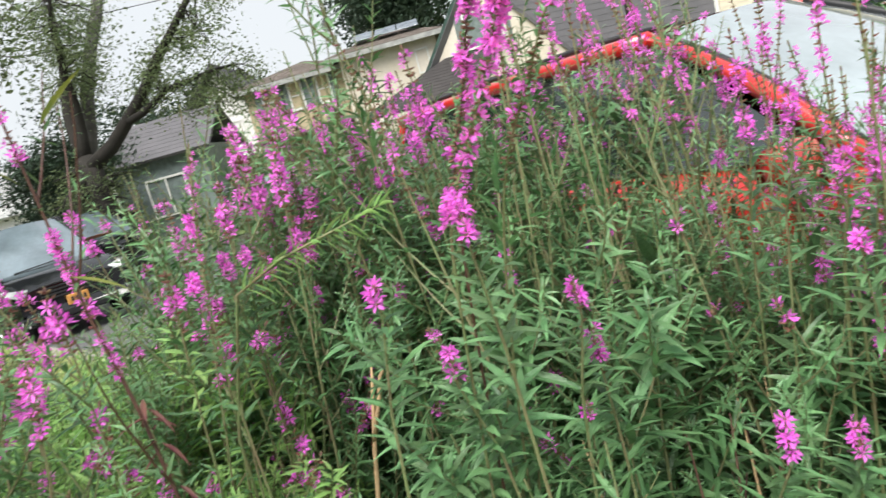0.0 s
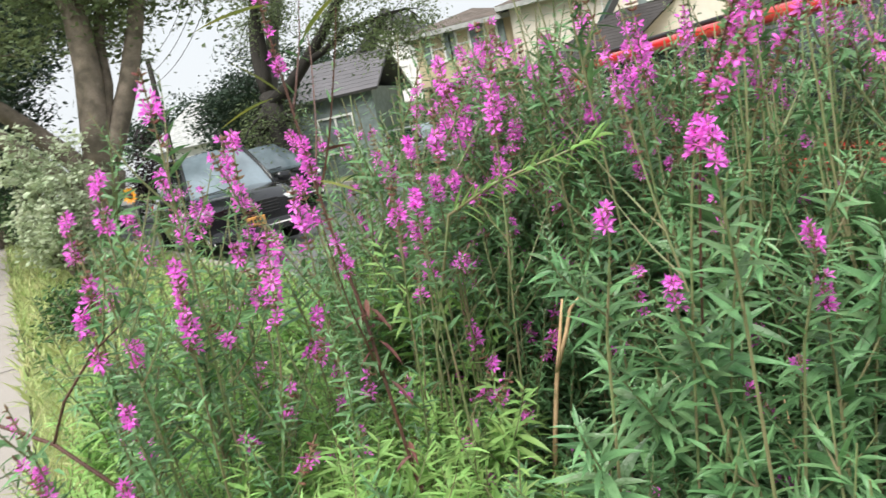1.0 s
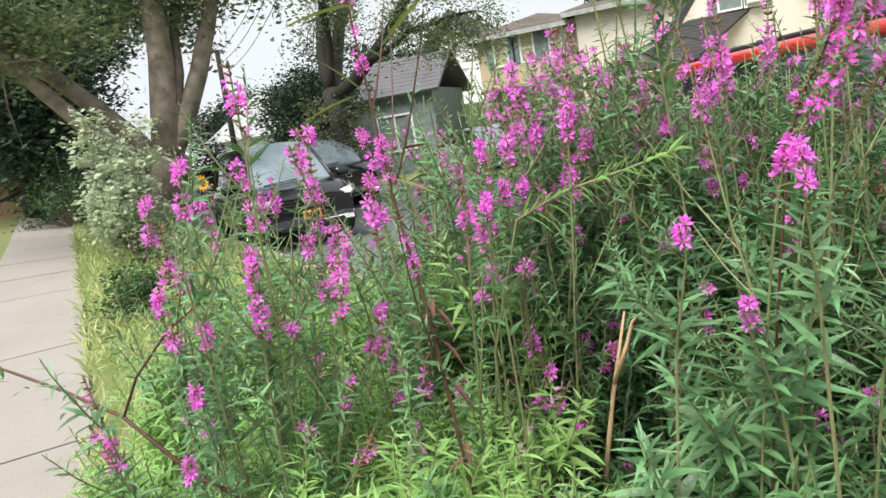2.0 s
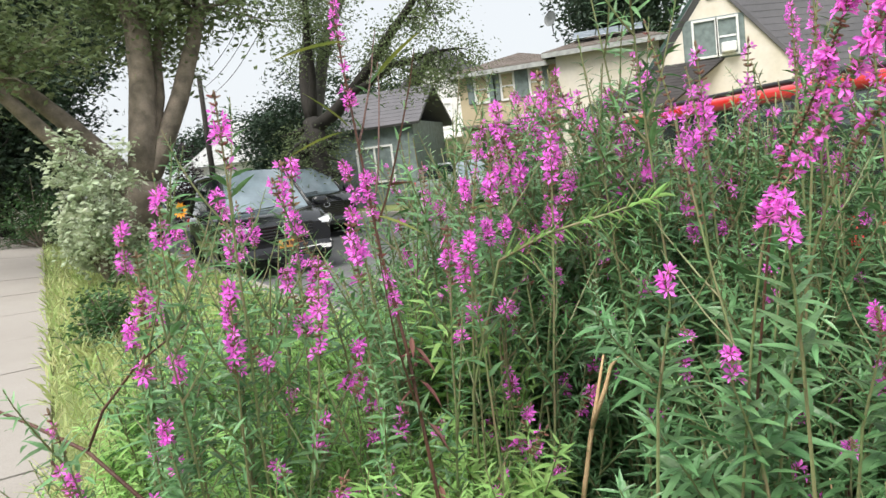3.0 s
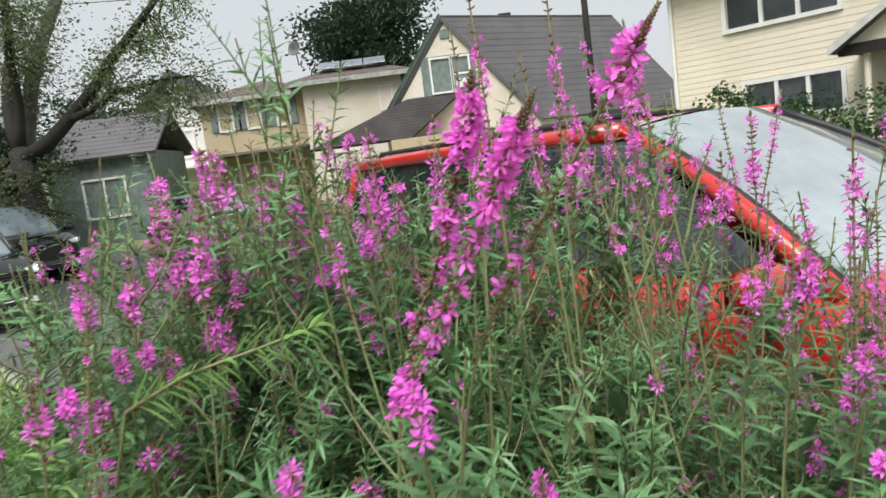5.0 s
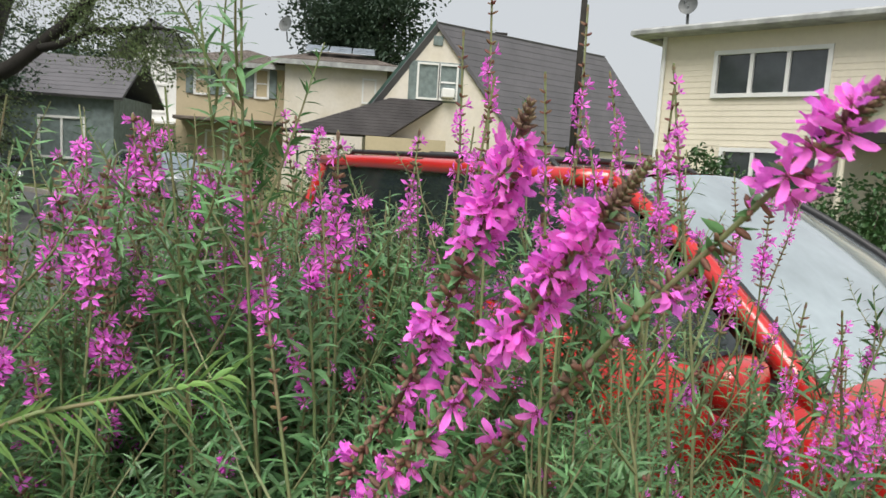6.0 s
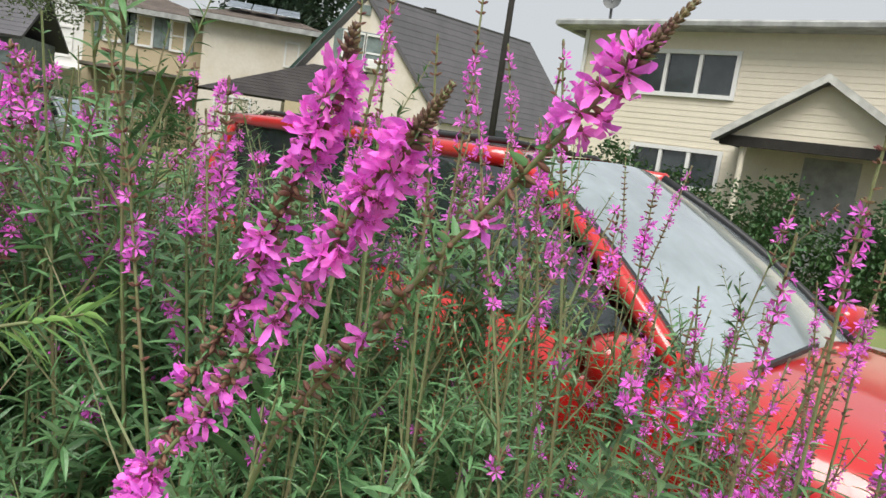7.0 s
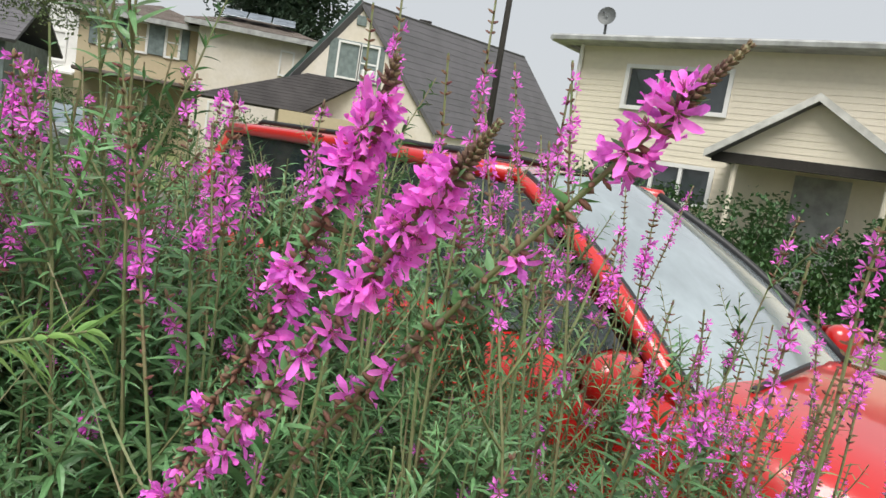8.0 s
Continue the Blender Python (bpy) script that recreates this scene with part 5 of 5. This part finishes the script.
for x, y, z in ((0.28, 1.5, 1.9), (0.33, 1.45, 1.84), (0.22, 1.6, 1.8)):
    plant("wispy", x, y, z, erng)
for x, y, z in ((-0.6, 1.6, 1.6), (-0.55, 1.75, 1.62), (-0.68, 1.7, 1.55), (-0.45, 1.72, 1.52), (-0.5, 1.9, 1.66)):
    plant("airy", x, y, z, erng)
for k in range(7):
    plant("tall", erng.uniform(-0.12, 0.16), erng.uniform(1.85, 2.2), erng.uniform(1.48, 1.56), erng)
for k in range(16):
    plant("tall" if k % 2 else "greens", erng.uniform(0.62, 1.08), erng.uniform(1.25, 1.62), erng.uniform(0.96, 1.1), erng)
for k in range(14):
    plant("wispy", erng.uniform(0.55, 1.1), erng.uniform(1.15, 1.6), erng.uniform(1.2, 1.5), erng, erng.uniform(-60, 60))
for k in range(14):
    plant("wispy", erng.uniform(0.75, 1.15), erng.uniform(1.1, 1.45), erng.uniform(1.1, 1.36), erng, erng.uniform(-60, 60))
for k in range(6):
    plant("airy", erng.uniform(0.7, 1.1), erng.uniform(1.15, 1.5), erng.uniform(1.05, 1.25), erng)
for group, label, h in protos.values():
    for k, src in enumerate(group):
        src.scale = (1, 1, 1)
        if h == 0.9:
            src.name = "green_weed"
        src.matrix_basis = pose(0.35 + 0.14 * k, 2.05 if h > 1.2 else 1.75, 0, 0, 0, 40 * k)
        tagged(src, label, "weed" if h == 0.9 else "flower", "weeds in the bed" if h == 0.9 else "loosestrife in the bed")

# the three spikes nearest to the eye, flower by flower
hrng = random.Random(12)
rich_flowers, rich_caps = [], []
for k in range(14):
    fb = Build()
    flower(fb, Vector((0, 0, 0)), Z, 0.0108, hrng, rich=True)
    rich_flowers.append(fb.mesh("flower", SPIKE_MATS, True))
for k in range(4):
    fb = Build()
    capsule(fb, Vector((0, 0, 0)), Z, 0.0095, hrng, 1 if k < 3 else 3)
    fb.blade(Vector((0, 0, 0)), Vector((0.6, 0, 0.8)), Vector((-0.8, 0, 0.6)), 0.012, 0.004, 0.0, 4, 0.3, 4)
    rich_caps.append(fb.mesh("calyx", SPIKE_MATS + [M["leaf"]], True))


def hero(points, flowered, label, buds=0.05, sparse=0.35, seed=1):
    """A near spike along given points; flowered: stretches (from, to, share of flowers) along it."""
    rng = random.Random(seed)
    pts = [Vector(p) for p in points]
    path = []
    for i in range(len(pts) - 1):
        p0, p1, p2, p3 = pts[max(i - 1, 0)], pts[i], pts[i + 1], pts[min(i + 2, len(pts) - 1)]
        for k in range(6):
            t = k / 6
            path.append(0.5 * ((2 * p1) + (p2 - p0) * t + (2 * p0 - 5 * p1 + 4 * p2 - p3) * t * t + (3 * p1 - p0 - 3 * p2 + p3) * t ** 3))
    path.append(pts[-1])
    run = [0.0]
    for i in range(1, len(path)):
        run.append(run[-1] + (path[i] - path[i - 1]).length)
    even = []
    for k in range(61):
        t = run[-1] * k / 60
        i = max(1, next(q for q in range(1, len(run)) if run[q] >= t - 1e-9))
        even.append(path[i - 1].lerp(path[i], (t - run[i - 1]) / (run[i] - run[i - 1])))
    path = even
    root = new("loosestrife_plant")
    n = len(path)
    part("stem", Build().tube(path, [0.0032 - 0.0018 * i / (n - 1) for i in range(n)], 8), M["stem_brown"] if seed == 2 else M["stem"], root, smooth=True)
    lv = Build()
    total = sum((path[i + 1] - path[i]).length for i in range(n - 1))
    for i in range(int(total * 0.55 / 0.04)):
        p, d = curve_point(path, 0.1 + 0.62 * i / (total * 0.55 / 0.04))
        for k in range(2):
            lv.blade(p, around(d, i * 1.57 + k * 3.14 + rng.gauss(0, 0.2)) + d * 0.5, d, (0.125 - 0.1 * i / (total * 0.55 / 0.04)) * rng.uniform(0.8, 1.15), (0.024 - 0.014 * i / (total * 0.55 / 0.04)), rng.uniform(0.2, 0.7), 0, 0.3, 5)
    part("foliage", lv, M["leaf"], root)
    sp = Build()
    p, d = curve_point(path, 1.0)
    steps = int(buds / 0.0032)
    for i in range(steps):
        q = i / steps
        pp, dd = curve_point(path, 1 - (buds / total) * (1 - q))
        for k in range(6):
            o = around(dd, i * 0.7 + k * 1.047) + dd * (0.6 + q * 1.5)
            capsule(sp, pp, o, 0.0068 * (1.15 - 0.6 * q), rng, 3)
    cone = part("flower_spike", sp, SPIKE_MATS, root, "brown downy cone of buds", smooth=True)

    def set_piece(mesh, name, at, out, s, spin):
        q = out.to_track_quat("Z", "Y").to_matrix().to_4x4()
        ob = part(name, mesh, [], cone)
        ob.matrix_basis = Matrix.Translation(at) @ q @ pose(0, 0, 0, 0, 0, spin) @ Matrix.Diagonal((s, s, s, 1))
    for a, b, share in flowered:
        k = int(total * (b - a) / 0.0052)
        for i in range(k):
            pp, dd = curve_point(path, a + (b - a) * i / k)
            for h in range(3):
                o = around(dd, i * 1.25 + h * 2.09 + rng.uniform(-0.4, 0.4)) + dd * rng.uniform(-0.25, 0.8)
                if rng.random() < share:
                    set_piece(rng.choice(rich_flowers), "flower", pp, o, rng.uniform(0.85, 1.15), rng.uniform(0, 360))
                elif rng.random() < sparse:
                    set_piece(rng.choice(rich_caps), "calyx", pp, o, rng.uniform(0.8, 1.2), rng.uniform(0, 360))
    return tagged(root, label, "flower", "loosestrife in the bed")


hero([(-0.08, 1.12, 0.0), (-0.05, 1.06, 0.7), (0.0, 0.96, 1.28), (0.045, 0.885, 1.44), (0.078, 0.83, 1.55), (0.09, 0.80, 1.61)],
     [(0.80, 0.87, 0.06), (0.87, 0.905, 0.14), (0.905, 0.935, 0.36), (0.935, 0.948, 0.05), (0.948, 0.992, 0.62)], "slender loosestrife with a dense upright magenta spike", 0.015, 0.65, 2)
hero([(-0.12, 1.10, 0.0), (-0.07, 1.04, 0.7), (-0.02, 0.93, 1.24), (0.032, 0.89, 1.37), (0.087, 0.82, 1.485), (0.13, 0.75, 1.585)],
     [(0.775, 0.80, 0.40), (0.80, 0.925, 0.13), (0.925, 0.942, 0.5), (0.942, 0.984, 0.74)], "leaning loosestrife with a heavy cluster of magenta flowers", 0.032, 0.7, 3)
hero([(-0.05, 1.16, 0.0), (-0.01, 1.10, 0.7), (0.06, 0.98, 1.25), (0.134, 0.85, 1.455), (0.185, 0.775, 1.56), (0.221, 0.72, 1.632)],
     [(0.76, 0.90, 0.02), (0.90, 0.958, 0.05), (0.958, 0.984, 0.5)], "leaning loosestrife with brown seed cases below its flowers", 0.045, 0.55, 4)

# low side shoots that end in a few flowers
crng = random.Random(77)


def flower_shoot(x, y, z, big=1.0):
    root = new("loosestrife_shoot")
    dx, dy = crng.gauss(0, 0.05), crng.uniform(0.0, 0.09)
    path = [Vector((x + dx, y + dy, 0)), Vector((x + dx * 0.9, y + dy * 0.9, z * 0.5)), Vector((x + dx * 0.4, y + dy * 0.4, z * 0.85)), Vector((x, y, z - 0.03 * big)), Vector((x, y, z + 0.015 * big))]
    part("stem", Build().tube(path, [0.0034, 0.003, 0.0024, 0.0018, 0.001], 5), M["stem"], root)
    lv = Build()
    for k in range(34):
        t = 0.45 + 0.42 * k / 34
        p, dd = curve_point(path, t)
        L = 0.095 * (1.15 - t) + 0.012
        lv.blade(p, around(dd, k * 1.57 + crng.gauss(0, 0.3)) + dd * crng.uniform(0.3, 0.8), dd, L * crng.uniform(0.7, 1.2), L * 0.18, crng.uniform(0.2, 0.7))
    tagged(part("foliage", lv, M["leaf"], root), kind="stuff")
    sb = Build()
    for k in range(int(11 * big)):
        p, dd = curve_point(path, crng.uniform(0.80, 1.0))
        flower(sb, p, around(dd, crng.uniform(0, 6.28)) + dd * crng.uniform(0.1, 0.9), 0.0135 * crng.uniform(0.8, 1.1), crng)
    for k in range(6):
        p, dd = curve_point(path, crng.uniform(0.68, 1.0))
        capsule(sb, p, around(dd, crng.uniform(0, 6.28)) + dd, 0.009, crng)
    tagged(part("flower_spike", sb, SPIKE_MATS, root), kind="stuff")
    return tagged(root, "short loosestrife shoot with a small tuft of magenta flowers", "flower", "loosestrife in the bed")


for x, y, z, big in ((0.163, 1.07, 1.018, 1.5), (0.147, 1.032, 1.116, 1.3), (-0.064, 0.968, 1.08, 1.2), (-0.143, 0.957, 1.206, 1.2), (-0.182, 1.605, 1.07, 1.2), (0.38, 0.93, 0.86, 1.6), (0.48, 0.93, 0.83, 1.5),
                     (0.72, 1.3, 1.04, 1.4), (-0.516, 1.48, 1.25, 1.5), (-0.153, 1.628, 1.324, 1.0), (-0.155, 1.608, 1.337, 1.4), (-0.285, 2.146, 1.34, 1.6), (-0.061, 1.613, 1.189, 1.0), (-0.552, 1.457, 1.352, 1.4),
                     (-0.507, 1.246, 1.249, 1.4), (-0.147, 1.734, 1.328, 1.3), (-0.484, 1.51, 1.257, 1.2), (-0.674, 1.60, 1.09, 1.1), (-0.281, 1.80, 1.453, 1.6), (-0.055, 1.517, 1.403, 1.1), (-0.97, 1.1, 1.19, 1.8),
                     (-1.12, 1.0, 1.17, 1.5), (-1.03, 1.0, 1.09, 1.5), (-1.04, 0.95, 1.0, 1.2), (-0.85, 1.3, 1.2, 1.6), (0.006, 0.875, 1.30, 1.6), (-1.22, 0.9, 0.91, 1.6), (-1.05, 0.9, 0.87, 1.2), (0.6, 1.2, 1.30, 1.6), (0.54, 1.25, 1.27, 1.4),
                     (0.62, 1.1, 1.19, 1.2), (0.7, 1.16, 1.16, 1.3), (0.78, 1.2, 1.22, 1.2), (0.85, 1.12, 1.12, 1.4), (0.58, 1.02, 1.08, 1.1), (0.74, 1.05, 1.04, 1.2), (0.92, 1.2, 1.2, 1.3)):
    flower_shoot(x, y, z, big)

# the red-brown stem with its withered leaves
rs = random.Random(31)
red_stem = loosestrife(1.75, 1.2, rs, 0.06, 4, 0.8, 0.0, stem_mat="stem_brown", sparse=0.75, node=0.05,
                       path=[Vector(p) for p in ((-0.55, 1.16, 0), (-0.57, 1.15, 0.4), (-0.598, 1.13, 0.80), (-0.619, 1.13, 1.07), (-0.646, 1.13, 1.265), (-0.66, 1.13, 1.45), (-0.672, 1.13, 1.62), (-0.68, 1.14, 1.78))])
rpath = [Vector(p) for p in ((-0.63, 1.13, 1.15), (-0.646, 1.13, 1.265), (-0.655, 1.13, 1.36), (-0.66, 1.13, 1.42))]
part("flower_spike", spike(rpath, 0.0, rs, 0.6, 0.0115, 0.0, 0.012, 4), SPIKE_MATS, red_stem)
part("flower_spike", spike([Vector(p) for p in ((-0.667, 1.13, 1.54), (-0.672, 1.13, 1.62), (-0.68, 1.14, 1.78))], 0.0, rs, 0.45, 0.0115, 0.0, 0.014, 4), SPIKE_MATS, red_stem)
for at, to in (((-0.616, 1.05, 1.64), (-0.774, 1.05, 1.652)), ((-0.63, 1.0, 1.489), (-0.748, 1.0, 1.473)), ((-0.6, 1.1, 1.58), (-0.5, 1.08, 1.66)), ((-0.66, 1.1, 1.5), (-0.72, 1.06, 1.58)), ((-0.64, 1.1, 1.34), (-0.53, 1.08, 1.31))):
    a, d = Vector(at), Vector(to) - Vector(at)
    part("leaf", Build().blade(a, d, Z, d.length, d.length * 0.13, 0.25, 0, 0.3, 5), M["leaf_olive"], red_stem, "long olive green leaf")
for k in range(18):
    z = rs.uniform(0.55, 1.2)
    p = Vector((-0.59 - 0.06 * (z - 0.8), 1.13, z))
    part("withered_leaf", Build().blade(p, Vector((rs.gauss(0, 1), rs.gauss(0, 1) - 0.3, rs.uniform(-0.9, 0.3))), Z, rs.uniform(0.035, 0.08), 0.010, rs.uniform(0.2, 0.9), 0, 0.5, 4, rs.uniform(-1, 1)), M["leaf_red"], red_stem, "withered dark red leaf")
part("withered_leaf", Build().blade(Vector((-0.633, 1.17, 1.387)), Vector((1, 0, 0.05)), Z, 0.055, 0.016, 0.0, 0, 0.6, 5), M["leaf_red"], red_stem, "withered dark red leaf")
tagged(red_stem, "red-brown loosestrife stem with magenta flowers and withered leaves", "flower", "loosestrife in the bed")

# bare brown stems in the gap under the foliage
stem_rng = random.Random(91)
for k in range(26):
    x, y = stem_rng.uniform(0.12, 0.72), stem_rng.uniform(1.24, 1.48)
    top = stem_rng.uniform(0.5, 0.78)
    lean_x, lean_y = stem_rng.gauss(0, 0.07), stem_rng.gauss(0, 0.05)
    bare = part("dry_stalk", Build().tube([(0, 0, 0), (lean_x * 0.4, lean_y * 0.4, top * 0.5), (lean_x, lean_y, top)], [0.006, 0.0045, 0.001], 6), M["stem_brown"] if k % 5 else M["stem_dry"], smooth=True)
    bare.matrix_world = pose(x, y, 0)
    tagged(bare, "thin straw-coloured dead stalk under the leaves" if k % 5 == 0 else "thin red-brown bare stalk under the leaves", "stalk", "bare stalks in the bed")

# dry forked stalk
dry = new("dry_stalk")
part("stalk", Build().tube([(-0.440, 1.560, 0.000), (-0.404, 1.560, 0.391), (-0.366, 1.551, 0.590), (-0.341, 1.560, 0.713), (-0.316, 1.560, 0.814), (-0.291, 1.569, 0.920)], [0.0075, 0.007, 0.0065, 0.006, 0.005, 0.0025], 6), M["stem_dry"], dry, smooth=True)
part("fork", Build().tube([(-0.335, 1.560, 0.741), (-0.293, 1.551, 0.842), (-0.275, 1.551, 0.897), (-0.249, 1.551, 0.925)], [0.006, 0.0055, 0.0045, 0.002], 6), M["stem_dry"], dry, smooth=True)
tagged(dry, "pale straw-coloured forked dead stalk", "stalk")

# dark arching twigs at the pavement's edge
tw = new("arching_twig")
part("branch", Build().tube([(-0.75, 1.15, 0.45), (-1.0, 1.04, 0.70), (-1.137, 1.0, 0.809), (-1.276, 1.0, 0.935), (-1.42, 1.0, 1.0), (-1.55, 1.0, 1.048), (-1.7, 1.0, 1.10)], [0.005, 0.005, 0.0045, 0.004, 0.0035, 0.003, 0.002], 6), M["stem_brown"], tw, smooth=True)
part("side_branch", Build().tube([(-1.276, 1.0, 0.935), (-1.22, 1.0, 1.02), (-1.12, 1.0, 1.11), (-1.0, 1.0, 1.18)], [0.0032, 0.003, 0.0026, 0.0014], 5), M["stem_brown"], tw, smooth=True)
part("side_branch", Build().tube([(-0.75, 1.15, 0.45), (-0.72, 1.2, 0.2), (-0.7, 1.22, 0.0)], [0.005, 0.006, 0.007], 5), M["stem_brown"], tw, smooth=True)
tl = Build()
for k in range(24):
    q = rs.random()
    p = Vector((-1.0, 1.0, 0.72)).lerp(Vector((-1.7, 1.0, 1.1)), q)
    tl.blade(p, Vector((rs.gauss(0, 1), rs.gauss(0, 0.6), rs.uniform(-0.2, 1))), Z, rs.uniform(0.03, 0.07), 0.010, 0.4)
part("foliage", tl, M["leaf"], tw)
tagged(tw, "dark thin arching twig with few leaves", "twig")

# arching fresh shoot
fs = new("fresh_shoot")
fpath = [Vector(p) for p in ((-0.6, 1.4, 0.0), (-0.57, 1.38, 0.9), (-0.47, 1.35, 1.20), (-0.36, 1.34, 1.25), (-0.23, 1.33, 1.28), (-0.13, 1.33, 1.305))]
part("stem", Build().tube(fpath, [0.004, 0.0038, 0.0034, 0.003, 0.0025, 0.0015], 6), M["stem"], fs, smooth=True)
fl_ = Build()
for k in range(64):
    p, d = curve_point(fpath, 0.42 + 0.58 * k / 64)
    fl_.blade(p, around(d, k * 2.1 + rs.gauss(0, 0.5)) * rs.uniform(0.5, 1.1) + d * rs.uniform(0.4, 1.0), d, rs.uniform(0.03, 0.085), 0.0075, rs.uniform(0.2, 0.9))
part("foliage", fl_, M["leaf_bright"], fs)
tagged(fs, "arching light green shoot with fine narrow leaves", "shoot")

# the back rows of the bed, grown into one thicket
bpy.context.view_layer.update()
bed_plants = sorted((o for o in scene.collection.all_objects if o.parent is None and o.name.startswith("loosestrife_plant")), key=lambda o: o.matrix_world.translation.y)
vs, ls, tot, mats, base, slots = [], [], [], [], 0, []
for ob in bed_plants[285:]:
    for ch in list(ob.children):
        me = ch.data
        co = np.empty(len(me.vertices) * 3)
        me.vertices.foreach_get("co", co)
        mw = np.array(ch.matrix_world)
        vs.append(co.reshape(-1, 3) @ mw[:3, :3].T + mw[:3, 3])
        li = np.empty(len(me.loops), np.int32)
        me.loops.foreach_get("vertex_index", li)
        ls.append(li + base)
        base += len(me.vertices)
        lt = np.empty(len(me.polygons), np.int32)
        me.polygons.foreach_get("loop_total", lt)
        tot.append(lt)
        mi = np.empty(len(me.polygons), np.int32)
        me.polygons.foreach_get("material_index", mi)
        for m_ in me.materials:
            if m_ not in slots:
                slots.append(m_)
        mats.append(np.array([slots.index(m_) for m_ in me.materials], np.int32)[mi])
        bpy.data.objects.remove(ch)
    bpy.data.objects.remove(ob)
if vs:
    vs, ls, tot, mats = np.concatenate(vs), np.concatenate(ls), np.concatenate(tot), np.concatenate(mats)
    me = bpy.data.meshes.new("loosestrife_thicket")
    me.vertices.add(len(vs))
    me.vertices.foreach_set("co", vs.ravel())
    me.loops.add(len(ls))
    me.loops.foreach_set("vertex_index", ls.astype(np.int32))
    me.polygons.add(len(tot))
    me.polygons.foreach_set("loop_start", np.concatenate([[0], np.cumsum(tot)[:-1]]).astype(np.int32))
    me.polygons.foreach_set("material_index", mats.astype(np.int32))
    for m_ in slots:
        me.materials.append(m_)
    me.update(calc_edges=True)
    tagged(new("loosestrife_thicket", me), "dense back rows of purple loosestrife with green leaves", "flowers", kind="stuff")

# small orange flower in the grass
of = new("orange_flower")
part("stem", Build().tube([(0, 0, 0), (0.01, 0, 0.6), (0.0, 0, 1.2)], [0.003, 0.003, 0.002], 5), M["stem"], of)
ob_ = Build()
for k in range(12):
    a = k * math.pi / 6
    d = Vector((math.cos(a), -0.3, math.sin(a)))
    ob_.blade(Vector((0, -0.004, 1.2)), d, Vector((0, -1, 0)), 0.03, 0.014, 0.0)
part("petals", ob_, M["orange"], of)
part("centre", Build().tube([(0, -0.004, 1.2), (0, -0.014, 1.2), (0, -0.018, 1.2)], [0.011, 0.009, 0.004], 8), M["stem_brown"], of, smooth=True)
of.matrix_world = pose(-1.62, 1.9, 0.17)
tagged(of, "small orange daisy-like flower on a thin stem", "flower")

# grass of the verge
gr_b = Build()
grng = random.Random(9)
for k in range(26000):
    s, p = grng.uniform(0.3, 20.0), grng.uniform(-0.42, 2.1)
    if grng.random() < s / 26:
        continue
    v = at_street(s, p)
    if v.y < 0.9:
        continue
    h = grng.uniform(0.08, 0.34) * (1.2 if s < 4 else 0.75)
    d = Vector((grng.gauss(0, 0.45), grng.gauss(0, 0.45), 1))
    gr_b.blade(v, d, Vector((grng.gauss(0, 1), grng.gauss(0, 1), 0.1)), h, (0.007 + 0.006 * grng.random()) * (1 if s < 6 else 2), grng.uniform(0.2, 1.2), 0, 0.3, 3)
verge = part("grass", gr_b, M["grass"])
tagged(verge, "long yellow-green grass of the roadside verge", "grass", kind="stuff")
